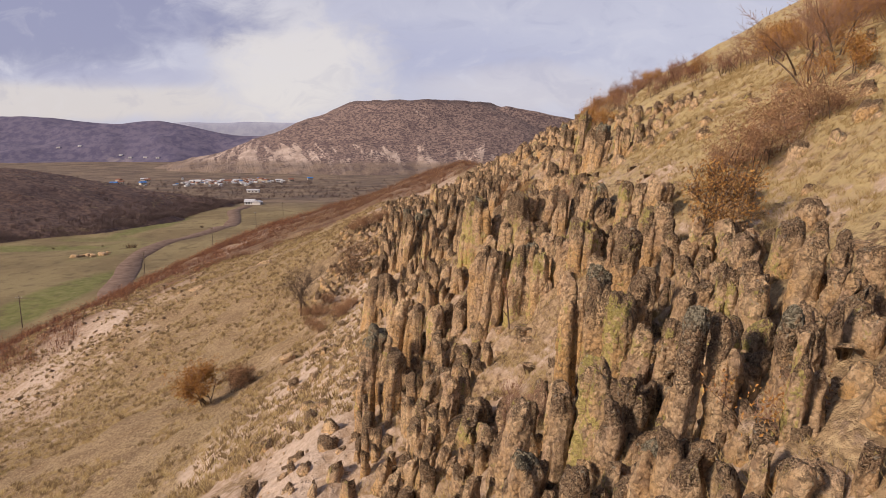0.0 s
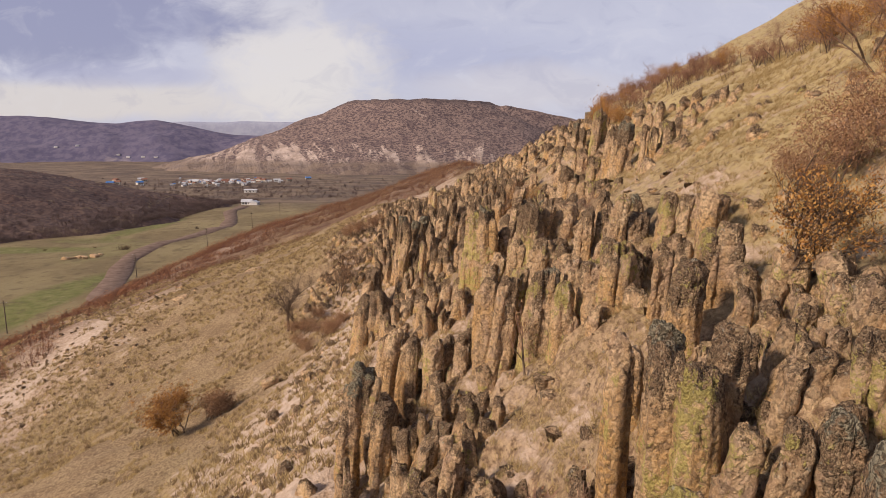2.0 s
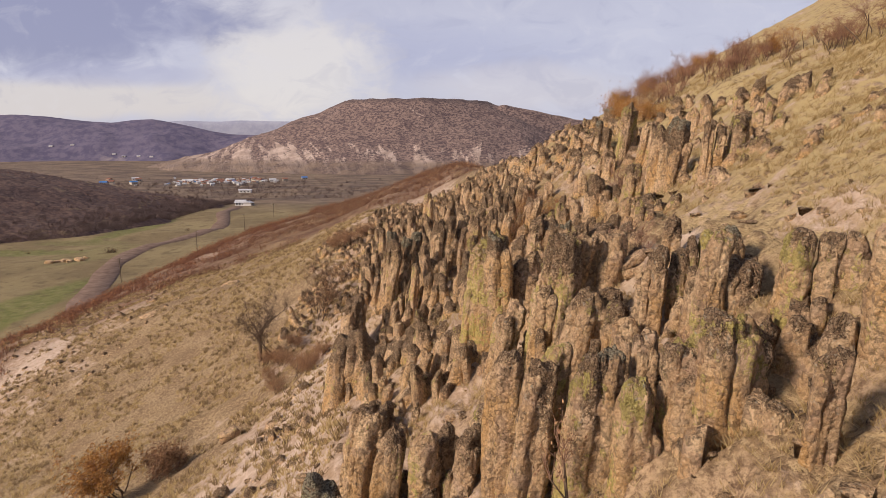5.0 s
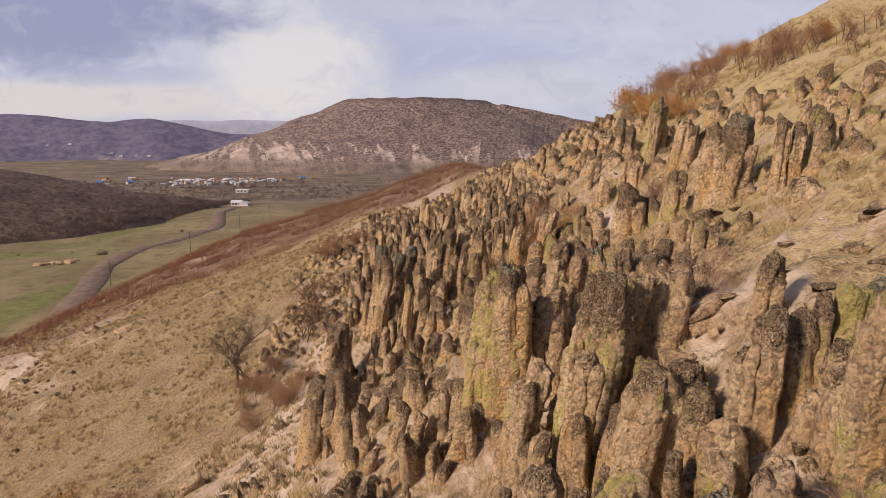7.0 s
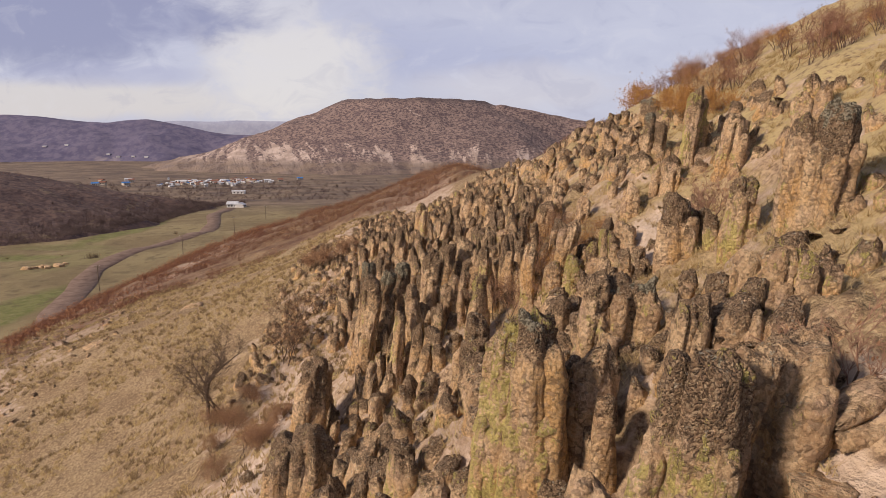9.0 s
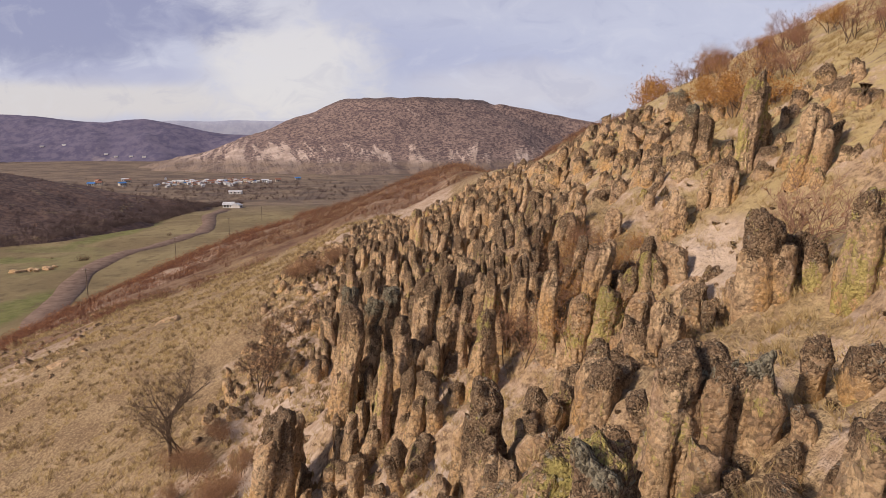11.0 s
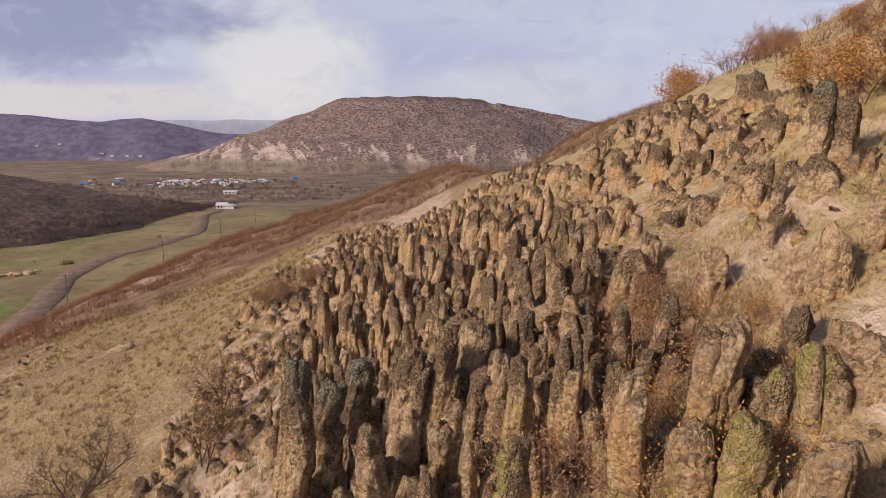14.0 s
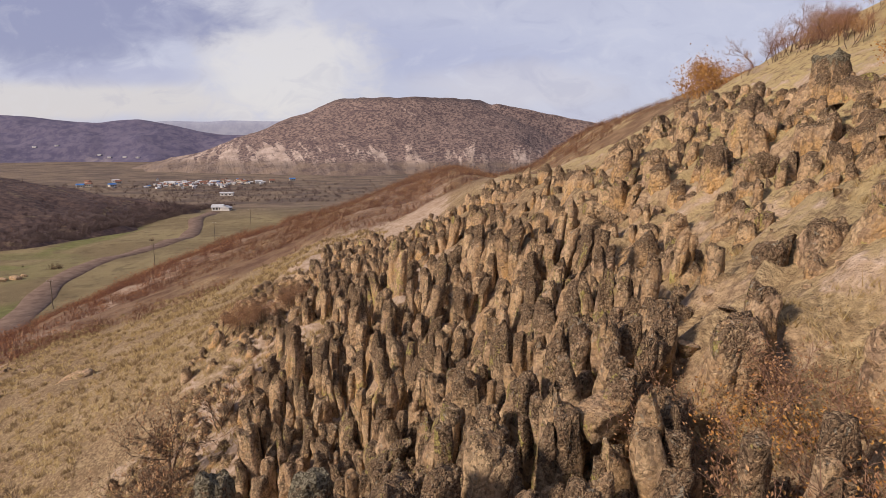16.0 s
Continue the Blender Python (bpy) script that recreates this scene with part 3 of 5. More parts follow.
    Zn = Zg + r * rise * (1 - cap ** 2) + tip * px * u + 0.30 * r * fbm(px * 2.0 / r, py * 2.0 / r, seed, 3, seed + 4) * ease(0.55, 1.0, T)
    X, Y = X + lean[0] * np.clip(Zg, 0, None), Y + lean[1] * np.clip(Zg, 0, None)
    v = np.stack([X, Y, Zn], -1).reshape(-1, 3)
    i = np.arange(rings * seg).reshape(rings, seg)
    j = np.roll(i, -1, 1)
    f = np.stack([i[:-1], j[:-1], j[1:], i[1:]], -1).reshape(-1, 4)
    return v, f, T.reshape(-1)


def with_share(me, share):
    me.attributes.new("tall", "FLOAT", "POINT").data.foreach_set("value", np.asarray(share, np.float32))
    return me


taken = []  # x, y, radius of what already stands on the slope
heights = {}  # free height of each pillar
PILLAR_LABELS = {
    "rock_crusted": "tan weathered rock pillar with dark lichen crust",
    "rock_dark_crusted": "rock pillar almost covered in dark brown lichen",
    "rock_tan": "bare ochre rock pillar with few lichen spots",
    "rock_yellow_lichen": "rock pillar with bright yellow-green lichen patches",
    "rock_grey_cap": "rock pillar with a pale grey-green lichen cap",
}


def pillar(x, y, top, h, r, mat, lean=None, **shape):
    """One pillar of rock: where it stands, the height of its top, its free height and its radius."""
    seed = int(abs(x * 371 + y * 917)) % 9973
    rng = np.random.default_rng(seed)
    base = top - h
    sink = max(0.8, base - float(ground(x, y)) + 0.9)
    if lean is None:
        lean = (rng.normal(0.10, 0.04), rng.normal(0.02, 0.03))
    shape.setdefault("dome", min(0.6, rng.uniform(0.8, 1.7) * r / h))
    shape.setdefault("squash", rng.uniform(0.8, 1.15))
    shape.setdefault("tip", rng.uniform(-0.6, 0.6))
    rings = max(20, min(60, int((h + sink) * 10)))
    v, f, s = column(h, r * 0.92, seed, seg=40 if r > 0.28 else 32, rings=rings, lean=lean, sink=sink, **shape)
    v[:, 0] -= lean[0] * h * 0.9
    v[:, 1] -= lean[1] * h * 0.9
    ob = new("rock_pillar", with_share(mesh_from("rock_pillar", v, f, mat), s))
    ob.location = (x, y, base)
    # lower ribs leaning on the shaft
    for k in range(rng.integers(1, 4)):
        a, h2, r2 = rng.uniform(-3.4, 0.3), h * rng.uniform(0.4, 0.97), r * rng.uniform(0.4, 0.65)
        v, f, s = column(h2, r2, seed + 31 + k, seg=19, rings=max(16, rings * 2 // 3), lean=lean, sink=sink, dome=min(0.6, 1.3 * r2 / h2), tip=rng.uniform(-0.6, 0.6))
        v = v + np.array([math.cos(a) * r * 0.72 - lean[0] * h * 0.9, math.sin(a) * r * 0.72 - lean[1] * h * 0.9, 0])
        new("rib", with_share(mesh_from("rib", v, f, mat), s * h2 / h)).parent = ob
    taken.append((x, y, r))
    heights[(x, y)] = h
    return tagged(ob, PILLAR_LABELS[mat.name], "rock pillar", "rock pillars on the slope", "thing")


pillar(4.55, 38.60, 41.78, 1.3, 0.38, ROCK_CAP)
pillar(5.05, 38.40, 41.89, 1.3, 0.4, ROCK_CAP)
pillar(3.95, 11.00, 39.46, 0.90, 0.36, ROCK_CAP)
pillar(6.92, 11.60, 41.87, 2.50, 0.36, ROCK, lean=(0.03, 0.02))
pillar(1.63, 11.60, 38.85, 0.80, 0.40, ROCK_CAP)
pillar(6.32, 12.20, 41.44, 2.10, 0.30, ROCK_LICHEN)
pillar(3.82, 12.20, 40.19, 2.00, 0.36, ROCK)
pillar(3.18, 12.60, 40.47, 2.20, 0.42, ROCK_LICHEN)
pillar(2.51, 12.60, 39.73, 1.60, 0.28, ROCK_TAN)
pillar(1.70, 13.00, 39.36, 1.40, 0.30, ROCK)
pillar(6.16, 13.10, 40.57, 2.30, 0.24, ROCK)
pillar(5.78, 13.50, 41.26, 3.00, 0.32, ROCK_CAP, lean=(0.02, 0.02))
pillar(5.10, 13.70, 41.02, 2.80, 0.26, ROCK, lean=(0.05, 0.02))
pillar(4.67, 14.00, 40.73, 2.40, 0.28, ROCK, lean=(0.20, 0.02))
pillar(7.77, 14.00, 41.41, 1.20, 0.36, ROCK)
pillar(9.37, 15.20, 42.52, 1.30, 0.32, ROCK_TAN)
pillar(7.82, 15.40, 41.89, 1.70, 0.30, ROCK)
pillar(4.53, 15.60, 41.13, 1.60, 0.50, ROCK_LICHEN, lean=(0.00, 0.03))
pillar(7.47, 15.60, 41.78, 1.60, 0.30, ROCK_DARK)
pillar(8.96, 15.80, 42.55, 1.40, 0.38, ROCK_TAN)
pillar(5.10, 16.00, 41.69, 2.30, 0.38, ROCK_DARK, lean=(0.03, 0.02))
pillar(4.13, 16.20, 41.75, 2.50, 0.40, ROCK_CAP, lean=(0.03, 0.02))
pillar(7.16, 16.60, 41.27, 1.20, 0.34, ROCK_DARK)
pillar(3.50, 17.00, 41.32, 1.90, 0.30, ROCK_TAN, lean=(0.05, 0.00))
pillar(8.47, 17.00, 42.50, 1.10, 0.40, ROCK_TAN)
pillar(5.91, 19.98, 42.25, 2.00, 0.42, ROCK_DARK)
pillar(7.56, 21.30, 42.93, 2.20, 0.36, ROCK)
pillar(7.04, 21.56, 42.78, 2.20, 0.36, ROCK_DARK)
pillar(6.31, 22.70, 41.95, 1.80, 0.28, ROCK_TAN)
pillar(5.45, 24.60, 41.91, 1.60, 0.45, ROCK_LICHEN)
pillar(5.91, 24.76, 41.82, 2.00, 0.40, ROCK_LICHEN)
pillar(3.94, 24.90, 40.55, 2.40, 0.38, ROCK_LICHEN, lean=(0.06, 0.02))
pillar(4.85, 25.17, 41.15, 1.80, 0.33, ROCK_LICHEN)
pillar(5.06, 25.20, 41.28, 1.30, 0.40, ROCK_LICHEN)
pillar(-1.95, 25.40, 36.20, 1.60, 0.40, ROCK_DARK)
pillar(9.07, 25.40, 43.32, 1.50, 0.30, ROCK)
pillar(8.62, 25.80, 43.28, 1.50, 0.27, ROCK_TAN)
pillar(3.40, 25.99, 40.65, 3.40, 0.44, ROCK_LICHEN, lean=(0.10, 0.02))
pillar(3.73, 26.00, 40.79, 1.20, 0.42, ROCK_CAP)
pillar(-3.03, 26.00, 36.85, 3.20, 0.38, ROCK_CAP, lean=(0.12, 0.02))
pillar(8.19, 26.00, 43.34, 1.60, 0.28, ROCK_TAN)
pillar(4.55, 26.20, 41.10, 1.30, 0.34, ROCK)
pillar(7.58, 26.23, 43.30, 1.60, 0.30, ROCK_LICHEN)
pillar(2.47, 26.30, 40.40, 3.30, 0.42, ROCK, lean=(0.16, 0.02))
pillar(2.77, 26.80, 40.68, 1.40, 0.36, ROCK_LICHEN)
pillar(-2.05, 26.97, 35.85, 2.60, 0.42, ROCK_TAN, lean=(0.08, 0.02))
pillar(6.93, 27.00, 42.49, 1.80, 0.34, ROCK)
pillar(6.30, 27.00, 43.16, 1.50, 0.30, ROCK_LICHEN)
pillar(6.00, 27.40, 42.23, 2.00, 0.30, ROCK_TAN)
pillar(6.90, 27.60, 42.52, 1.20, 0.32, ROCK_TAN)
pillar(4.61, 27.80, 40.93, 1.40, 0.36, ROCK_TAN)
pillar(1.78, 28.00, 40.10, 1.50, 0.40, ROCK_TAN)
pillar(7.06, 28.20, 43.10, 1.30, 0.34, ROCK_CAP)
pillar(6.63, 28.28, 43.00, 1.30, 0.28, ROCK_LICHEN)
pillar(5.41, 28.30, 42.60, 1.90, 0.28, ROCK, lean=(0.08, 0.00))
pillar(5.96, 28.50, 42.54, 1.60, 0.24, ROCK)
pillar(0.87, 28.60, 37.82, 2.60, 0.36, ROCK, lean=(0.14, 0.00))
pillar(4.50, 28.75, 41.07, 1.50, 0.30, ROCK)
pillar(3.85, 29.18, 41.24, 2.30, 0.50, ROCK_TAN, lean=(0.16, 0.00))
pillar(1.40, 29.40, 38.17, 1.60, 0.38, ROCK_TAN)
pillar(-0.36, 29.58, 37.15, 2.30, 0.44, ROCK_TAN, lean=(0.04, 0.00))
pillar(-1.25, 29.90, 37.15, 2.20, 0.40, ROCK_TAN)
pillar(-2.11, 30.20, 37.37, 2.40, 0.42, ROCK_TAN, lean=(0.10, 0.00))
pillar(6.49, 30.50, 43.10, 1.30, 0.27, ROCK_DARK)
pillar(3.83, 31.80, 42.37, 3.30, 0.42, ROCK_LICHEN, lean=(0.12, 0.03))
pillar(4.03, 31.90, 42.38, 2.60, 0.28, ROCK_CAP, lean=(0.06, 0.02))
pillar(3.49, 32.30, 42.20, 3.10, 0.30, ROCK_LICHEN, lean=(0.13, 0.03))
pillar(4.60, 32.30, 42.31, 1.50, 0.30, ROCK_TAN, lean=(0.30, 0.00))
pillar(3.72, 32.60, 40.32, 2.30, 0.36, ROCK, lean=(0.20, 0.00))
pillar(5.39, 32.80, 42.25, 1.60, 0.70, ROCK_TAN, lean=(0.15, 0.00))
pillar(2.45, 33.08, 39.94, 2.30, 0.42, ROCK_TAN, lean=(0.20, 0.00))
pillar(5.90, 35.60, 42.12, 1.30, 0.50, ROCK)
pillar(5.13, 35.74, 42.15, 1.50, 0.40, ROCK)
pillar(2.10, 35.75, 41.73, 0.90, 0.50, ROCK_CAP)
pillar(7.42, 35.80, 43.01, 1.20, 0.40, ROCK)
pillar(2.16, 36.00, 41.66, 3.70, 0.70, ROCK_LICHEN, lean=(0.10, 0.02))
pillar(1.55, 36.10, 41.35, 3.40, 0.34, ROCK_LICHEN, lean=(0.10, 0.02))
pillar(6.98, 36.16, 43.00, 1.30, 0.45, ROCK_TAN)
pillar(3.54, 36.18, 41.05, 2.60, 0.55, ROCK)
pillar(5.77, 36.40, 42.02, 1.30, 0.40, ROCK_DARK)
pillar(6.45, 36.40, 42.94, 1.20, 0.36, ROCK_TAN)
pillar(4.05, 38.60, 41.99, 2.20, 0.34, ROCK)
pillar(4.65, 38.80, 41.95, 2.40, 0.48, ROCK_DARK)
pillar(9.82, 39.20, 45.95, 2.70, 0.52, ROCK_CAP)
pillar(9.15, 39.60, 45.70, 2.00, 0.33, ROCK)
pillar(8.71, 41.40, 44.10, 1.50, 0.42, ROCK_LICHEN)
pillar(1.45, 42.60, 39.90, 3.50, 0.46, ROCK_DARK, lean=(0.03, 0.00))
pillar(7.54, 42.90, 43.51, 1.60, 0.50, ROCK_DARK)
pillar(6.81, 43.80, 41.35, 2.40, 0.36, ROCK, lean=(0.10, 0.00))
pillar(6.38, 44.80, 40.79, 2.20, 0.34, ROCK, lean=(0.10, 0.00))
pillar(6.11, 45.30, 40.47, 2.00, 0.28, ROCK_TAN, lean=(0.22, 0.00))
pillar(5.39, 45.40, 39.90, 1.50, 0.30, ROCK_TAN)
pillar(6.04, 46.20, 40.94, 1.60, 0.38, ROCK_TAN, lean=(0.25, 0.00))
pillar(7.31, 46.40, 41.25, 1.60, 0.40, ROCK_TAN)
pillar(8.73, 46.60, 41.47, 1.30, 0.34, ROCK_TAN)
pillar(8.37, 47.20, 41.50, 1.50, 0.38, ROCK)
pillar(5.44, 47.44, 40.78, 2.10, 0.42, ROCK_LICHEN, lean=(0.16, 0.02))
pillar(4.61, 47.60, 39.16, 1.60, 0.32, ROCK_TAN)
pillar(4.78, 47.82, 40.55, 1.70, 0.36, ROCK_LICHEN)
pillar(4.46, 48.00, 39.64, 2.00, 0.34, ROCK_TAN)
pillar(6.96, 48.08, 41.72, 2.50, 0.42, ROCK_LICHEN)
pillar(7.63, 48.20, 41.95, 2.50, 0.50, ROCK_TAN)
pillar(6.40, 48.40, 41.20, 1.70, 0.30, ROCK)
pillar(3.86, 48.40, 41.19, 1.00, 0.30, ROCK)
pillar(4.11, 48.42, 39.90, 2.60, 0.36, ROCK_TAN)
pillar(11.67, 48.50, 46.06, 2.30, 0.50, ROCK)
pillar(5.48, 48.60, 42.03, 1.90, 0.36, ROCK_TAN)
pillar(2.00, 48.74, 39.85, 3.00, 0.38, ROCK_LICHEN, lean=(0.06, 0.02))
pillar(3.96, 48.80, 39.66, 2.40, 0.30, ROCK_TAN)
pillar(6.06, 49.00, 41.03, 1.60, 0.33, ROCK_DARK)
pillar(5.41, 49.60, 40.72, 1.40, 0.30, ROCK)
pillar(3.28, 50.40, 41.22, 2.20, 0.32, ROCK_DARK)
pillar(-1.32, 50.50, 37.86, 2.20, 0.30, ROCK_LICHEN, lean=(0.12, 0.00))
pillar(2.34, 50.60, 40.68, 1.70, 0.26, ROCK_DARK)
pillar(-0.91, 51.31, 38.81, 2.50, 0.32, ROCK, lean=(-0.16, 0.02))
pillar(-0.24, 51.50, 37.90, 1.90, 0.32, ROCK)
pillar(2.80, 51.90, 40.60, 1.60, 0.28, ROCK_DARK)
pillar(2.08, 52.00, 40.34, 1.50, 0.26, ROCK_TAN)
pillar(1.09, 52.07, 39.10, 2.30, 0.43, ROCK, lean=(0.22, 0.02))
pillar(1.57, 52.15, 39.90, 3.10, 0.38, ROCK, lean=(0.16, 0.02))
pillar(6.84, 52.15, 42.60, 2.00, 0.33, ROCK_TAN)
pillar(0.88, 52.40, 40.50, 2.20, 0.34, ROCK_DARK, lean=(0.16, 0.00))
pillar(-0.06, 52.40, 40.18, 2.20, 0.40, ROCK_DARK)
pillar(-2.71, 52.72, 38.95, 5.80, 0.38, ROCK_DARK, lean=(0.12, 0.02))
pillar(1.55, 53.00, 40.71, 2.00, 0.30, ROCK)
pillar(4.38, 53.40, 41.13, 1.20, 0.30, ROCK)
pillar(5.45, 53.50, 42.35, 1.70, 0.46, ROCK_DARK)
pillar(-2.03, 53.65, 38.90, 5.40, 0.40, ROCK_CAP, lean=(0.09, 0.02))
pillar(0.03, 54.00, 39.36, 2.80, 0.45, ROCK_DARK)
pillar(-3.13, 54.46, 39.25, 5.60, 0.43, ROCK_CAP, lean=(0.13, 0.02))
pillar(-1.51, 54.60, 39.15, 3.20, 0.44, ROCK_CAP, lean=(0.10, 0.02))
pillar(4.90, 55.30, 42.10, 1.30, 0.30, ROCK_DARK)
pillar(2.40, 55.40, 40.65, 1.60, 0.26, ROCK_DARK)
pillar(8.22, 56.00, 43.44, 1.40, 0.50, ROCK)
pillar(7.41, 56.50, 42.97, 1.70, 0.34, ROCK)
pillar(-1.50, 71.80, 38.45, 2.30, 0.40, ROCK)
pillar(6.14, 10.16, 41.99, 2.08, 0.24, ROCK)
pillar(6.20, 10.75, 42.14, 2.00, 0.22, ROCK_CAP)
pillar(4.50, 10.82, 42.06, 2.58, 0.24, ROCK_CAP)
pillar(5.05, 10.92, 41.90, 2.53, 0.22, ROCK)
pillar(5.46, 11.64, 41.66, 1.79, 0.26, ROCK_LICHEN)
pillar(7.00, 13.97, 42.26, 1.40, 0.30, ROCK)
pillar(2.75, 13.96, 39.48, 2.13, 0.30, ROCK)
pillar(6.67, 14.42, 42.17, 1.48, 0.23, ROCK)
pillar(1.93, 14.54, 38.77, 1.67, 0.34, ROCK)
pillar(9.99, 17.10, 43.43, 0.84, 0.43, ROCK_TAN)
pillar(0.10, 17.79, 35.88, 1.31, 0.27, ROCK_TAN)
pillar(-0.40, 17.95, 36.21, 1.51, 0.21, ROCK)
pillar(7.91, 19.13, 42.60, 1.60, 0.44, ROCK)
pillar(4.39, 19.08, 40.33, 1.66, 0.34, ROCK_TAN)
pillar(-1.60, 18.75, 34.47, 1.19, 0.30, ROCK_TAN)
pillar(1.13, 19.20, 36.82, 1.15, 0.30, ROCK_TAN)
pillar(9.75, 21.00, 43.99, 2.30, 0.53, ROCK_DARK)
pillar(0.26, 21.06, 36.79, 1.41, 0.31, ROCK)
pillar(8.20, 24.26, 43.53, 1.07, 0.32, ROCK_TAN)
pillar(-2.86, 28.31, 36.43, 2.25, 0.52, ROCK_CAP)
pillar(3.08, 30.65, 41.07, 2.03, 0.29, ROCK)
pillar(-2.67, 34.89, 35.59, 3.05, 0.51, ROCK_TAN)
pillar(10.30, 37.56, 45.87, 1.70, 0.20, ROCK)
pillar(10.75, 37.55, 45.71, 1.56, 0.20, ROCK_TAN)
pillar(11.50, 37.67, 46.06, 1.56, 0.38, ROCK_LICHEN)
pillar(5.95, 42.87, 41.88, 1.61, 0.22, ROCK)
pillar(5.34, 43.17, 41.57, 1.44, 0.21, ROCK)
pillar(4.60, 43.73, 40.24, 2.25, 0.32, ROCK_TAN)
pillar(-4.10, 43.87, 35.61, 3.62, 1.09, ROCK_DARK)
pillar(3.70, 44.94, 39.37, 1.76, 0.35, ROCK_TAN)
pillar(10.06, 50.51, 44.48, 1.40, 0.39, ROCK)
pillar(8.50, 50.65, 43.31, 1.05, 0.34, ROCK_TAN)
pillar(-4.90, 49.92, 35.75, 3.94, 0.74, ROCK)
pillar(9.67, 51.03, 44.28, 1.72, 0.30, ROCK_TAN)
pillar(11.27, 51.44, 47.26, 2.98, 0.35, ROCK_LICHEN)
pillar(11.67, 52.09, 47.03, 2.63, 0.47, ROCK_LICHEN)
pillar(-4.93, 51.51, 35.11, 3.26, 0.65, ROCK_TAN)
pillar(3.77, 52.82, 41.32, 1.52, 0.21, ROCK_DARK)
pillar(10.80, 54.11, 45.97, 1.76, 0.29, ROCK_DARK)
pillar(10.40, 54.41, 46.42, 2.22, 0.29, ROCK_CAP)
pillar(6.05, 54.09, 42.66, 0.82, 0.26, ROCK)
pillar(1.83, 54.93, 40.27, 1.67, 0.28, ROCK_DARK)
pillar(3.57, 56.62, 41.30, 0.85, 0.22, ROCK_TAN)
pillar(6.97, 59.57, 42.80, 0.93, 0.23, ROCK_TAN)
pillar(10.39, 62.97, 44.63, 1.55, 0.50, ROCK)
pillar(3.75, 64.06, 41.03, 2.41, 0.29, ROCK)
pillar(2.46, 63.98, 39.62, 2.07, 0.31, ROCK)
pillar(10.00, 64.87, 44.65, 1.16, 0.49, ROCK_DARK)
pillar(-1.00, 64.42, 36.90, 1.85, 0.36, ROCK)
pillar(0.30, 64.51, 37.79, 2.50, 0.43, ROCK)
pillar(14.10, 65.86, 47.71, 1.69, 0.76, ROCK_CAP)
pillar(11.50, 65.96, 46.34, 1.08, 0.51, ROCK_DARK)
pillar(3.18, 65.33, 40.20, 2.36, 0.37, ROCK)
pillar(-1.10, 69.54, 38.45, 2.49, 0.36, ROCK)
pillar(-5.00, 69.98, 37.35, 2.51, 0.39, ROCK)
pillar(-2.40, 70.70, 38.74, 2.61, 0.41, ROCK)
pillar(12.40, 72.94, 46.12, 1.99, 0.98, ROCK_DARK)
pillar(-0.90, 76.41, 39.99, 2.64, 0.47, ROCK_LICHEN)


# ---- the lesser rocks between the pillars ----
def in_clearing(x, y):
    """Grassy and bare openings among the rocks."""
    for cx, cy, rx, ry in ((6.7, 40.9, 1.8, 2.0), (6.9, 52.0, 0.6, 1.0), (2.9, 48.7, 0.6, 0.5), (0.9, 50.3, 0.6, 0.5), (8.9, 49.0, 1.0, 1.4), (9.6, 41.1, 1.0, 1.5), (1.2, 27.8, 0.9, 1.6),
                           (2.2, 21.4, 1.2, 1.7), (6.6, 31.7, 1.3, 1.8), (8.6, 47.5, 1.4, 2.0), (6.3, 45.8, 0.5, 0.3), (1.0, 32.7, 1.2, 1.7), (0.8, 45.7, 1.6, 1.8),
                           (6.4, 51.9, 0.9, 1.2), (8.6, 30.7, 2.4, 5.0), (10.5, 43.0, 2.0, 3.4), (-2.8, 60.7, 0.7, 1.4), (0.4, 61.0, 0.6, 0.8), (-5.0, 37.3, 2.0, 5.0)):
        if ((x - cx) / rx) ** 2 + ((y - cy) / ry) ** 2 < 1:
            return True
    return False


def free(x, y, r):
    return all((x - a) ** 2 + (1.6 * (y - b)) ** 2 > (0.85 * (r + c)) ** 2 for a, b, c in taken if abs(y - b) < 2)


rng = np.random.default_rng(11)
# x from, x to, y from, y to, tries, least height, greatest height, least radius, greatest radius
BELTS = [
    (0.0, 8.5, 7.7, 19.1, 520, 0.3, 1.5, 0.14, 0.34),
    (-3.5, 8.3, 17.3, 35.7, 900, 0.3, 1.9, 0.14, 0.34),
    (-5.0, 8.5, 35.6, 51.2, 620, 0.3, 1.7, 0.18, 0.42),
    (8.0, 16.0, 36.5, 54.3, 200, 0.25, 1.2, 0.16, 0.42),
    (-3.5, 5.6, 50.0, 67.8, 2100, 0.8, 2.2, 0.15, 0.27),
    (-7.0, 4.0, 64.1, 82.1, 1500, 0.8, 2.2, 0.17, 0.32),
    (5.0, 15.0, 53.0, 78.5, 260, 0.3, 1.2, 0.2, 0.46),
    (4.5, 15.0, 51.8, 77.4, 900, 0.15, 0.8, 0.1, 0.32),
    (-9.0, 8.0, 79.4, 101.5, 800, 0.4, 1.3, 0.2, 0.45),
    (-14.0, -5.0, 63.6, 96.2, 420, 0.2, 0.8, 0.25, 0.55),
    (-10.0, -3.0, 21.6, 60.4, 160, 0.15, 0.6, 0.2, 0.5),
    (8.0, 20.0, 11.2, 36.7, 130, 0.12, 0.45, 0.2, 0.5),
    (-60.0, -32.0, 62.0, 102.4, 520, 0.06, 0.35, 0.12, 0.45),
]
lesser = []
